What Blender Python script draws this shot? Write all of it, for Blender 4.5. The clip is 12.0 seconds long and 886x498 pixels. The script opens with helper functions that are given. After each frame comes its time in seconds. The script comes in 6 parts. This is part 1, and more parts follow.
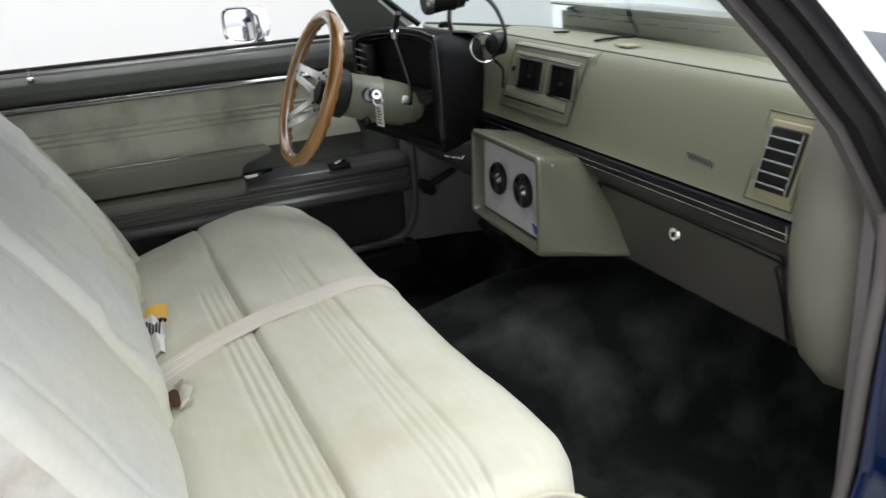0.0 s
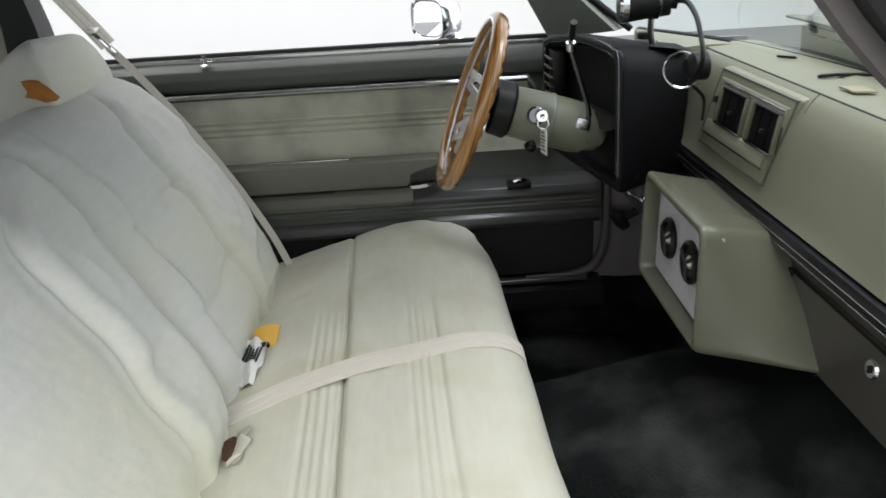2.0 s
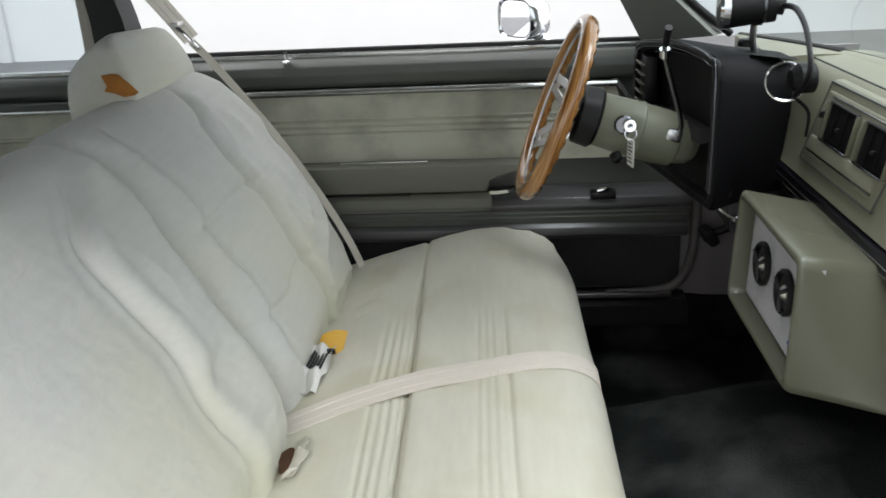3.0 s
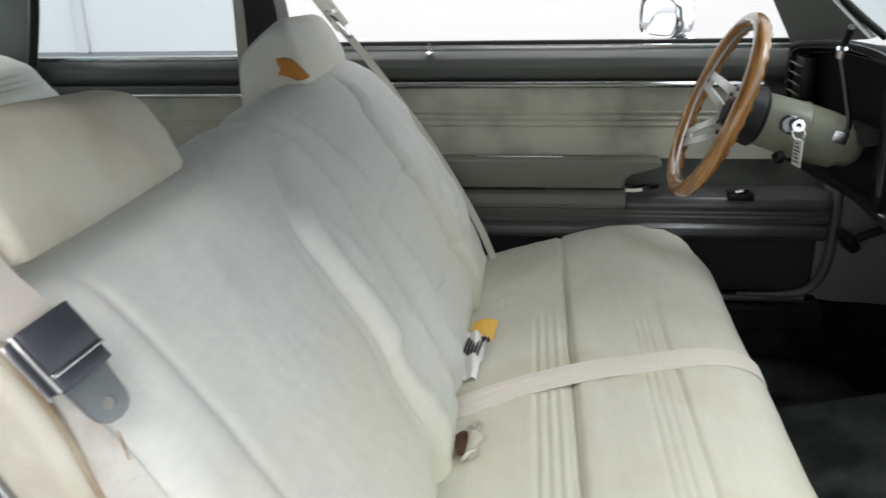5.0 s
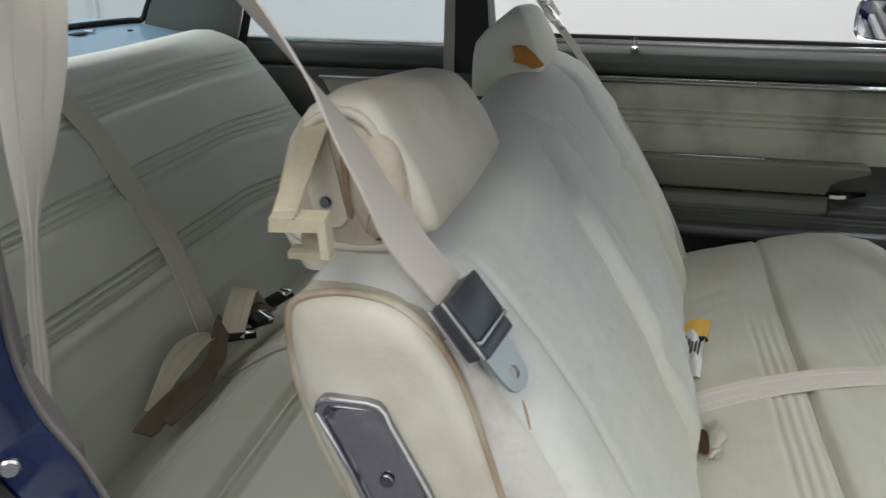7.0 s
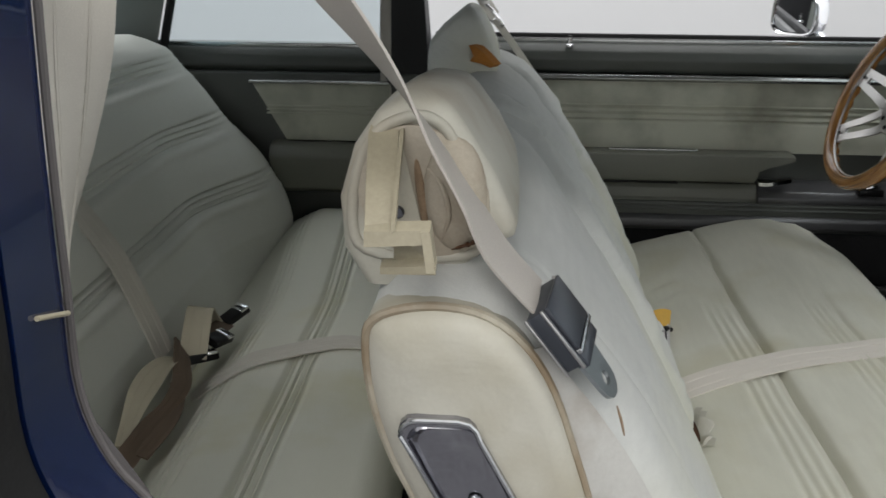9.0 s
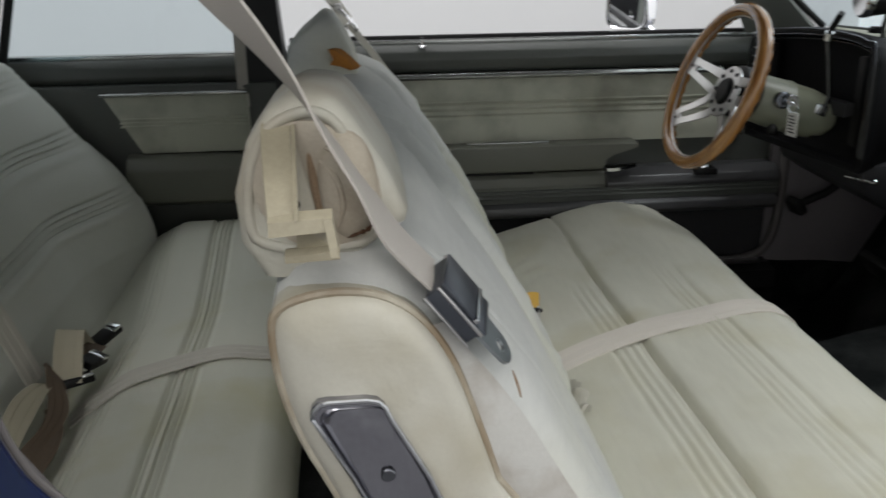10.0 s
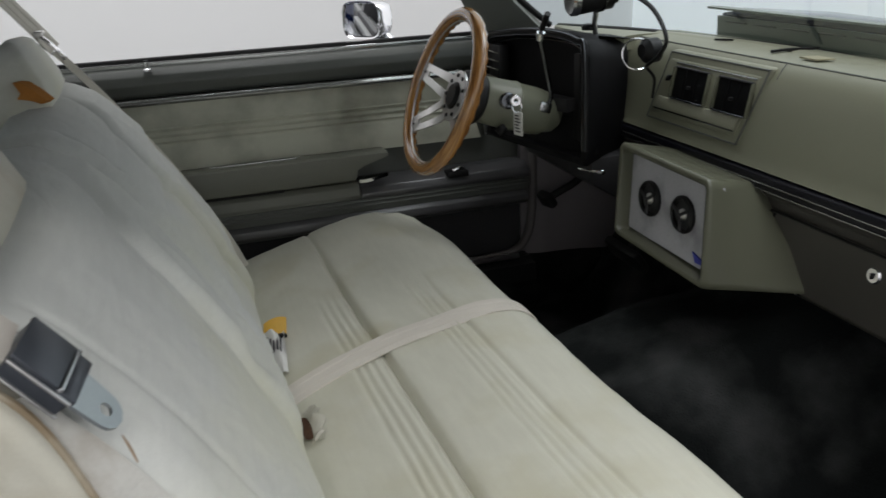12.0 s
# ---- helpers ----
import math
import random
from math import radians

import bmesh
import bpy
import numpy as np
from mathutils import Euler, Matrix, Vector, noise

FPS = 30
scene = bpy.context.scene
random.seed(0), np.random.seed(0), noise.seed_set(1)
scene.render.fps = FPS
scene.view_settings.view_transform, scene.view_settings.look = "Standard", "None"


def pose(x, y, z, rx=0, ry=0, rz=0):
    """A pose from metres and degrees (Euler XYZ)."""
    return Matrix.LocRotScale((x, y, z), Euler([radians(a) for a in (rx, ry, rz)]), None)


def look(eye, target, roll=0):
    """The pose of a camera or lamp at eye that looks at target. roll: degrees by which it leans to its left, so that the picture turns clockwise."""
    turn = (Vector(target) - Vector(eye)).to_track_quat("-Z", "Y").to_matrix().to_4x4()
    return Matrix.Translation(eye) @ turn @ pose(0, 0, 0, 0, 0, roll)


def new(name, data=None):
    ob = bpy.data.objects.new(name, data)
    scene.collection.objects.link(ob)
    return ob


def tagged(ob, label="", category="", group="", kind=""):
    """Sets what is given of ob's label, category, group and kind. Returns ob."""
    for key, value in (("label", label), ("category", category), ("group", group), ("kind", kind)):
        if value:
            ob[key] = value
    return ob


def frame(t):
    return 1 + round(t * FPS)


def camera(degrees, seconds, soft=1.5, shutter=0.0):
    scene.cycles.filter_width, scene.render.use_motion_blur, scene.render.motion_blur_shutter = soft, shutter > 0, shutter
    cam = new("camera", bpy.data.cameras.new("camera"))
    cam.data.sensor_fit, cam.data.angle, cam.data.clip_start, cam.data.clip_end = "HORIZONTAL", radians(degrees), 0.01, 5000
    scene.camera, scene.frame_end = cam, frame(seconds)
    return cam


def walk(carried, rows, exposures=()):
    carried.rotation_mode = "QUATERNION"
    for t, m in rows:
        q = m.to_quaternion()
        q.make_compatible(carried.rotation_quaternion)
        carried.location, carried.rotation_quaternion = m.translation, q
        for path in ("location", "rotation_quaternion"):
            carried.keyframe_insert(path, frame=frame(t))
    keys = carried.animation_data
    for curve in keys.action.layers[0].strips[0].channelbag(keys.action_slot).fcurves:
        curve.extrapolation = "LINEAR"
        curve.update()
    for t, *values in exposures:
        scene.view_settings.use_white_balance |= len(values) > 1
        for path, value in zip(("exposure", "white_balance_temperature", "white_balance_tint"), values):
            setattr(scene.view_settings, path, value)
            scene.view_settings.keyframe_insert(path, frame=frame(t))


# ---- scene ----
cam = camera(54.5, 12.0, 1.5, 0.5)
PATH = [
    (0, (0.112, -1.446, 1.224), (0.802, 0.298, 0.531), -4.1),
    (0.5, (0.236, -1.365, 1.234), (0.72, 0.444, 0.531), -3.8),
    (1, (0.339, -1.306, 1.236), (0.635, 0.542, 0.532), -3.6),
    (1.5, (0.41, -1.251, 1.238), (0.565, 0.613, 0.531), -3.5),
    (2, (0.45, -1.206, 1.244), (0.501, 0.662, 0.53), -3.3),
    (2.5, (0.463, -1.162, 1.25), (0.408, 0.703, 0.53), -2.9),
    (3, (0.467, -1.136, 1.249), (0.324, 0.725, 0.531), -2.8),
    (3.2, (0.457, -1.126, 1.259), (0.289, 0.728, 0.529), -2.9),
    (5, (0.263, -1.171, 1.238), (0.026, 0.685, 0.53), -1.5),
    (5.5, (0.195, -1.197, 1.238), (-0.141, 0.642, 0.527), -0.8),
    (6, (0.141, -1.214, 1.237), (-0.265, 0.609, 0.522), -0.2),
    (6.5, (0.085, -1.221, 1.236), (-0.344, 0.596, 0.519), -0.1),
    (7, (0.014, -1.222, 1.232), (-0.397, 0.6, 0.516), 0.2),
    (7.2, (-0.011, -1.224, 1.231), (-0.414, 0.6, 0.516), 0.2),
    (8.8, (-0.14, -1.21, 1.225), (-0.31, 0.65, 0.51), 0.3),
    (9, (-0.143, -1.214, 1.225), (-0.272, 0.651, 0.513), 0.3),
    (9.5, (-0.161, -1.224, 1.224), (-0.148, 0.647, 0.518), -0.1),
    (10, (-0.172, -1.254, 1.222), (0.029, 0.61, 0.524), -0.6),
    (10.5, (-0.128, -1.269, 1.226), (0.23, 0.571, 0.529), -1.4),
    (11, (-0.075, -1.261, 1.228), (0.376, 0.559, 0.53), -1.9),
    (11.5, (-0.033, -1.252, 1.228), (0.479, 0.552, 0.533), -2.3),
    (12, (0.008, -1.246, 1.226), (0.587, 0.538, 0.532), -2.6),
]
EXPOSURE = [(0, -0.09), (3.0, -0.02), (5.5, -0.02), (6.5, -0.42), (7.2, -0.55), (9.0, -0.66), (12.0, -0.80)]
walk(cam, [(t, look(eye, target, roll)) for t, eye, target, roll in PATH], EXPOSURE)

# ---- world and light: a bright photo studio with lamps added out of view ----
world = bpy.data.worlds.new("studio_air")
scene.world = world
world.use_nodes = True
world.node_tree.nodes["Background"].inputs["Color"].default_value = (0.86, 0.9, 0.95, 1)
world.node_tree.nodes["Background"].inputs["Strength"].default_value = 0.10


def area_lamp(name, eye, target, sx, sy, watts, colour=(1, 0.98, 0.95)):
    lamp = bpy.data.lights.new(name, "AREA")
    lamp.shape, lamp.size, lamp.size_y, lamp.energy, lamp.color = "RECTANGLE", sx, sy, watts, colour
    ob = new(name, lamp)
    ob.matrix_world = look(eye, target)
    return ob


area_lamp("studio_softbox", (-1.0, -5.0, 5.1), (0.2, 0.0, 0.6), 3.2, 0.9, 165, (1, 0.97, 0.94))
# Unseen lamps, added to lift the backdrop, rear bench, dash and seat backs.
area_lamp("unseen_studio_light", (0.2, 3.4, 5.6), (0.1, 1.2, 0.8), 5.0, 1.2, 30, (0.96, 0.97, 1))
area_lamp("unseen_studio_light", (-4.4, 0.0, 5.6), (-1.0, 0.0, 0.8), 1.6, 4.0, 520, (0.97, 0.98, 1))
area_lamp("unseen_studio_light", (1.35, -0.5, 5.6), (0.85, -0.2, 0.6), 0.9, 3.0, 215, (0.97, 0.98, 1))
area_lamp("unseen_studio_light", (5.0, 0.6, 4.4), (0.0, 0.2, 0.8), 1.6, 3.4, 145, (0.97, 0.98, 1))


# ---- materials ----
def material(name, colour, rough=0.5, metal=0.0, var=0.15, scale=6.0, grain=120.0, bump=0.15, stain=None, stain_scale=5.0, stain_lo=0.55, stain_hi=0.75, coat=0.0, sheen=0.0, relief=0.002, streak=0.0, low=0.0, crease=0.0, crease_scale=16.0, alt=None):
    m = bpy.data.materials.new(name)
    m.use_nodes = True
    nt = m.node_tree
    n, lk = nt.nodes, nt.links
    b = n["Principled BSDF"]
    b.inputs["Roughness"].default_value, b.inputs["Metallic"].default_value = rough, metal
    b.inputs["Coat Weight"].default_value = coat
    b.inputs["Sheen Weight"].default_value = sheen
    tc = n.new("ShaderNodeTexCoord")
    big = n.new("ShaderNodeTexNoise")
    big.inputs["Scale"].default_value, big.inputs["Detail"].default_value = scale, 5
    fine = n.new("ShaderNodeTexNoise")
    fine.inputs["Scale"].default_value, fine.inputs["Detail"].default_value = grain, 3
    lk.new(tc.outputs["Object"], big.inputs["Vector"])
    lk.new(tc.outputs["Object"], fine.inputs["Vector"])
    mix = n.new("ShaderNodeMix")
    mix.data_type = "RGBA"
    mix.inputs["A"].default_value = (*(alt or [c * (1 - var) for c in colour]), 1)
    mix.inputs["B"].default_value = (*[min(1, c * (1 + var)) for c in colour], 1)
    lk.new(big.outputs["Fac"], mix.inputs["Factor"])
    last = mix.outputs["Result"]
    fm = n.new("ShaderNodeMix")
    fm.data_type, fm.blend_type = "RGBA", "MULTIPLY"
    fm.inputs["Factor"].default_value = min(0.5, var * 1.5)
    lk.new(last, fm.inputs["A"])
    lk.new(fine.outputs["Color"], fm.inputs["B"])
    hsv = n.new("ShaderNodeHueSaturation")
    hsv.inputs["Saturation"].default_value = 0.0
    hsv.inputs["Value"].default_value = 1.7
    lk.new(fine.outputs["Color"], hsv.inputs["Color"])
    lk.new(hsv.outputs["Color"], fm.inputs["B"])
    last = fm.outputs["Result"]
    if streak:
        st, sp, sh = n.new("ShaderNodeTexNoise"), n.new("ShaderNodeMapping"), n.new("ShaderNodeMapRange")
        sp.inputs["Scale"].default_value = (90, 14, 90)
        sp.inputs["Rotation"].default_value = (0.5, 0.0, 0.35)
        st.inputs["Scale"].default_value, st.inputs["Detail"].default_value = 1.0, 4
        sh.inputs["From Min"].default_value, sh.inputs["From Max"].default_value = 0.3, 0.7
        sh.inputs["To Min"].default_value, sh.inputs["To Max"].default_value = 1 - streak, 1 + streak * 0.5
        lk.new(tc.outputs["Object"], sp.inputs["Vector"])
        lk.new(sp.outputs["Vector"], st.inputs["Vector"])
        lk.new(st.outputs["Fac"], sh.inputs["Value"])
        sx = n.new("ShaderNodeMix")
        sx.data_type, sx.blend_type = "RGBA", "MULTIPLY"
        sx.inputs["Factor"].default_value = 1.0
        lk.new(last, sx.inputs["A"])
        lk.new(sh.outputs["Result"], sx.inputs["B"])
        last = sx.outputs["Result"]
    if stain:
        sn = n.new("ShaderNodeTexNoise")
        sn.inputs["Scale"].default_value, sn.inputs["Detail"].default_value = stain_scale, 6
        mp = n.new("ShaderNodeMapping")
        mp.inputs["Location"].default_value = (3.1, 1.7, 0.4)
        lk.new(tc.outputs["Object"], mp.inputs["Vector"])
        lk.new(mp.outputs["Vector"], sn.inputs["Vector"])
        ramp = n.new("ShaderNodeMapRange")
        ramp.inputs["From Min"].default_value, ramp.inputs["From Max"].default_value = stain_lo, stain_hi
        lk.new(sn.outputs["Fac"], ramp.inputs["Value"])
        if low:
            sep, down = n.new("ShaderNodeSeparateXYZ"), n.new("ShaderNodeMath")
            down.operation, down.inputs[1].default_value = "MULTIPLY_ADD", -low
            lk.new(tc.outputs["Object"], sep.inputs[0])
            lk.new(sep.outputs["Z"], down.inputs[0])
            lk.new(sn.outputs["Fac"], down.inputs[2])
            lk.new(down.outputs[0], ramp.inputs["Value"])
        sm = n.new("ShaderNodeMix")
        sm.data_type = "RGBA"
        sm.inputs["B"].default_value = (*stain, 1)
        lk.new(last, sm.inputs["A"])
        lk.new(ramp.outputs["Result"], sm.inputs["Factor"])
        last = sm.outputs["Result"]
    lk.new(last, b.inputs["Base Color"])
    rr = n.new("ShaderNodeMapRange")
    rr.inputs["To Min"].default_value, rr.inputs["To Max"].default_value = max(0.02, rough * 0.8), min(1, rough * 1.2)
    lk.new(big.outputs["Fac"], rr.inputs["Value"])
    lk.new(rr.outputs["Result"], b.inputs["Roughness"])
    if bump:
        bp = n.new("ShaderNodeBump")
        bp.inputs["Strength"].default_value, bp.inputs["Distance"].default_value = bump, relief
        lk.new(fine.outputs["Fac"], bp.inputs["Height"])
        lk.new(bp.outputs["Normal"], b.inputs["Normal"])
        if crease:
            cn, cb, cm = n.new("ShaderNodeTexNoise"), n.new("ShaderNodeBump"), n.new("ShaderNodeMapping")
            cm.inputs["Scale"].default_value, cm.inputs["Rotation"].default_value = (1.0, 0.55, 1.5), (0.4, 0.3, 0.5)
            cn.inputs["Scale"].default_value, cn.inputs["Detail"].default_value, cn.inputs["Distortion"].default_value = crease_scale, 4, 1.2
            cb.inputs["Strength"].default_value, cb.inputs["Distance"].default_value = crease, 0.006
            lk.new(tc.outputs["Object"], cm.inputs["Vector"])
            lk.new(cm.outputs["Vector"], cn.inputs["Vector"])
            lk.new(cn.outputs["Fac"], cb.inputs["Height"])
            lk.new(bp.outputs["Normal"], cb.inputs["Normal"])
            lk.new(cb.outputs["Normal"], b.inputs["Normal"])
    return m


def glass(name, tint):
    m = bpy.data.materials.new(name)
    m.use_nodes = True
    n, lk = m.node_tree.nodes, m.node_tree.links
    n.clear()
    out, mixer = n.new("ShaderNodeOutputMaterial"), n.new("ShaderNodeMixShader")
    clear, gloss, edge = n.new("ShaderNodeBsdfTransparent"), n.new("ShaderNodeBsdfGlossy"), n.new("ShaderNodeLayerWeight")
    power, fres = n.new("ShaderNodeMath"), n.new("ShaderNodeMath")
    power.operation, fres.operation = "POWER", "MULTIPLY_ADD"
    edge.inputs["Blend"].default_value = 0.5
    power.inputs[1].default_value, fres.inputs[1].default_value, fres.inputs[2].default_value = 5.0, 0.9, 0.04
    lk.new(edge.outputs["Facing"], power.inputs[0])
    lk.new(power.outputs[0], fres.inputs[0])
    clear.inputs["Color"].default_value = (*tint, 1)
    gloss.inputs["Roughness"].default_value = 0.01
    lk.new(fres.outputs[0], mixer.inputs["Fac"])
    lk.new(clear.outputs["BSDF"], mixer.inputs[1])
    lk.new(gloss.outputs["BSDF"], mixer.inputs[2])
    lk.new(mixer.outputs["Shader"], out.inputs["Surface"])
    return m


# Matt paint with an added glow, so plain walls act as lamps.
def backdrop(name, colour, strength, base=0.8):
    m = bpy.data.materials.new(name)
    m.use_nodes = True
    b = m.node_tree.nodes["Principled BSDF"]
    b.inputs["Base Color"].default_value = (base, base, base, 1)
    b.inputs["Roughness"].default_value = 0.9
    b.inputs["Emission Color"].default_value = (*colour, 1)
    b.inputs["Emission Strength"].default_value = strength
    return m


M_CLOTH = material("seat_cloth", (0.60, 0.595, 0.505), 0.8, crease=0.22, crease_scale=14, var=0.07, scale=5, grain=700, bump=0.25, stain=(0.50, 0.475, 0.34), stain_scale=6, stain_lo=0.5, stain_hi=0.85, sheen=0.1, streak=0.035, relief=0.0006)
# Yellower towards the bottom: aged stains plus painted bounce light from the cushion.
M_BACK = material("seat_cloth_grey", (0.60, 0.605, 0.56), 0.8, crease=0.45, crease_scale=15, alt=(0.50, 0.515, 0.515), var=0.06, scale=4, grain=700, bump=0.25, stain=(0.63, 0.62, 0.45), stain_scale=3, stain_lo=0.42, stain_hi=0.95, sheen=0.1, streak=0.04, relief=0.0006, low=0.9)
M_VINYL = material("cream_vinyl", (0.52, 0.505, 0.435), 0.5, crease=0.4, crease_scale=9, var=0.06, scale=7, grain=260, bump=0.15, stain=(0.38, 0.345, 0.25), stain_scale=8, stain_lo=0.52, stain_hi=0.85, relief=0.0006)
M_HEADREST = material("headrest_vinyl", (0.47, 0.46, 0.395), 0.55, crease=0.35, crease_scale=16, var=0.06, scale=8, grain=260, bump=0.15, stain=(0.34, 0.28, 0.20), stain_scale=9, stain_lo=0.46, stain_hi=0.82, relief=0.0006)
M_SCUFF = material("scuffed_cover_metal", (0.33, 0.33, 0.36), 0.2, 1.0, var=0.25, scale=9, grain=300, bump=0.02, stain=(0.6, 0.6, 0.62), stain_scale=12, stain_lo=0.55, stain_hi=0.7)
# Grey-green stands for windshield tint and reflection over the blue cowl.
M_COWL = material("cowl_glass_reflection", (0.10, 0.112, 0.088), 0.35, var=0.15, scale=5, grain=200, bump=0.05, coat=0.3)
M_PIPING = material("seat_piping", (0.45, 0.42, 0.34), 0.5, var=0.15, scale=14, grain=300, bump=0.1, relief=0.0005, stain=(0.25, 0.19, 0.12), stain_scale=9, stain_lo=0.42, stain_hi=0.62)
M_PLASTIC = material("yellowed_plastic", (0.36, 0.325, 0.235), 0.4, var=0.15, scale=20, grain=200, bump=0.05)
M_CREAM = material("cream_plastic", (0.56, 0.53, 0.43), 0.4, var=0.10, scale=20, grain=200, bump=0.05)
# The rear bench cloth again, made paler for the light the cushion gets.
M_REARLIT = material("rear_cloth_lit", (0.67, 0.67, 0.58), 0.8, crease=0.3, crease_scale=12, var=0.06, scale=4, grain=700, bump=0.25, stain=(0.55, 0.52, 0.3), stain_scale=4, stain_lo=0.56, stain_hi=0.85, relief=0.0006)
M_REAR = material("rear_cloth", (0.62, 0.63, 0.575), 0.8, crease=0.25, crease_scale=12, var=0.06, scale=4, grain=700, bump=0.25, sheen=0.1, relief=0.0006)
M_BELTGREY = material("greyed_webbing", (0.47, 0.44, 0.40), 0.65, var=0.16, scale=9, grain=900, bump=0.3, relief=0.0005)
M_BELT = material("belt_webbing", (0.60, 0.575, 0.51), 0.7, var=0.08, scale=12, grain=900, bump=0.3, relief=0.0005)
M_EDGE = material("stained_edge_vinyl", (0.50, 0.495, 0.465), 0.5, crease=0.4, crease_scale=20, var=0.08, scale=10, grain=260, bump=0.15, stain=(0.33, 0.29, 0.245), stain_scale=17, stain_lo=0.46, stain_hi=0.70, relief=0.0006)
M_STRAP = material("pale_strap", (0.68, 0.64, 0.575), 0.75, var=0.05, scale=12, grain=900, bump=0.3, relief=0.0005)
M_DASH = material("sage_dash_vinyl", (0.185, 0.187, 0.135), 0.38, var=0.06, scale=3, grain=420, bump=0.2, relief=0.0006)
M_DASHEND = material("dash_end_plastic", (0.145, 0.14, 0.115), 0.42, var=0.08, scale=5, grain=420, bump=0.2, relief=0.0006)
# Dash colour taken darker to hold the shade of the lower dash.
M_DASHSHADE = material("shaded_lower_dash_plastic", (0.062, 0.058, 0.051), 0.4, var=0.06, scale=4, grain=420, bump=0.2, relief=0.0005)
# Dash sage darkened: the shade under the dash is in the colour.
M_BOX = material("shade_dark_sage_paint", (0.096, 0.099, 0.071), 0.25, var=0.04, scale=3, grain=300, bump=0.05, relief=0.0005)
M_DOORTOP = material("door_vinyl_dark", (0.070, 0.075, 0.068), 0.42, var=0.15, scale=4, grain=350, bump=0.2, relief=0.0006)
M_DOORMID = material("door_vinyl_olive", (0.135, 0.138, 0.112), 0.45, var=0.12, scale=5, grain=350, bump=0.2, relief=0.0006)
M_INSERT = material("door_insert_cloth", (0.50, 0.505, 0.42), 0.7, var=0.1, scale=5, grain=600, bump=0.2, stain=(0.27, 0.27, 0.22), stain_scale=8, stain_lo=0.5, stain_hi=0.78, relief=0.0006)
M_BLACK = material("black_plastic", (0.007, 0.007, 0.0075), 0.42, var=0.2, scale=8, grain=400, bump=0.12, relief=0.0005)
M_DARKGREY = material("charcoal_plastic", (0.03, 0.03, 0.032), 0.45, var=0.15, scale=8, grain=400, bump=0.12, relief=0.0005)
M_KICK = material("purple_grey_plastic", (0.155, 0.142, 0.150), 0.5, var=0.12, scale=6, grain=300, bump=0.12, relief=0.0006)
M_SEAL = material("grey_rubber_seal", (0.10, 0.092, 0.09), 0.6, var=0.1, scale=8, grain=300, bump=0.15, relief=0.0006)
M_STRIPE = material("black_stripe_film", (0.005, 0.005, 0.008), 0.3, var=0.1, scale=12, grain=300, bump=0.05)
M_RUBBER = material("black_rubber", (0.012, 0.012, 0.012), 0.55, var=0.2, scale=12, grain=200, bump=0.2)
M_CARPET = material("dark_green_carpet", (0.008, 0.0095, 0.0095), 0.95, var=0.35, scale=5, grain=240, bump=1.0, stain=(0.050, 0.052, 0.052), stain_scale=7, stain_lo=0.45, stain_hi=0.80, relief=0.004)
M_CARPET.node_tree.nodes["Principled BSDF"].inputs["Specular IOR Level"].default_value = 0.05
M_DOORCARPET = material("door_carpet", (0.022, 0.022, 0.024), 0.95, var=0.35, scale=20, grain=300, bump=0.8, relief=0.003)
M_LEDGE = material("grey_ledge_plastic", (0.060, 0.060, 0.062), 0.32, var=0.15, scale=7, grain=350, bump=0.12, relief=0.0005)
M_VENT = material("yellowed_vent_plastic", (0.27, 0.25, 0.165), 0.38, var=0.12, scale=12, grain=300, bump=0.08, relief=0.0005)
M_POD = material("matt_black_pod", (0.006, 0.006, 0.007), 0.6, var=0.2, scale=8, grain=400, bump=0.15, relief=0.0005)
M_VENTSILL = material("pale_sage_plastic", (0.23, 0.23, 0.175), 0.4, var=0.08, scale=8, grain=300, bump=0.08, relief=0.0005)
# Near-black colour stands for the unlit depth of the outlets.
M_VOID = material("duct_depth_shade", (0.0035, 0.0035, 0.004), 0.9, var=0.3, scale=20, grain=200, bump=0.1)
M_CHROME = material("chrome", (0.82, 0.82, 0.84), 0.12, 1.0, var=0.05, scale=20, grain=200, bump=0.02)
M_ALU = material("brushed_aluminium", (0.62, 0.61, 0.6), 0.3, 1.0, var=0.1, scale=20, grain=400, bump=0.08, relief=0.0004)
M_TRIM = material("satin_trim", (0.42, 0.43, 0.42), 0.25, 0.9, var=0.1, scale=20, grain=300, bump=0.03)
M_ZINC = material("zinc_plate", (0.38, 0.41, 0.42), 0.3, 0.9, var=0.08, scale=30, grain=300, bump=0.05)
M_SLATE = material("slate_grey_metal", (0.05, 0.056, 0.068), 0.35, 0.3, var=0.1, scale=30, grain=300, bump=0.05)
M_COLUMN = material("sage_column_paint", (0.15, 0.158, 0.115), 0.38, var=0.06, scale=6, grain=300, bump=0.06)
M_DKZINC = material("dark_zinc", (0.5, 0.51, 0.52), 0.25, 1.0, var=0.15, scale=30, grain=300, bump=0.03)
M_DKCHROME = material("dark_chrome", (0.16, 0.165, 0.18), 0.2, 1.0, var=0.12, scale=18, grain=300, bump=0.03)
M_BLUE = material("blue_car_paint", (0.0018, 0.009, 0.045), 0.13, 0.0, var=0.12, scale=5, grain=800, bump=0.02, coat=1.0)
M_SHELF = material("light_blue_shelf_paint", (0.16, 0.27, 0.36), 0.35, 0.0, var=0.08, scale=6, grain=300, bump=0.05, coat=0.3)
M_HEAD = material("grey_green_headliner", (0.14, 0.15, 0.135), 0.7, var=0.06, scale=6, grain=500, bump=0.2, relief=0.0005)
M_HOLE = material("brown_padding", (0.07, 0.03, 0.012), 0.9, var=0.4, scale=60, grain=300, bump=0.6, relief=0.003)
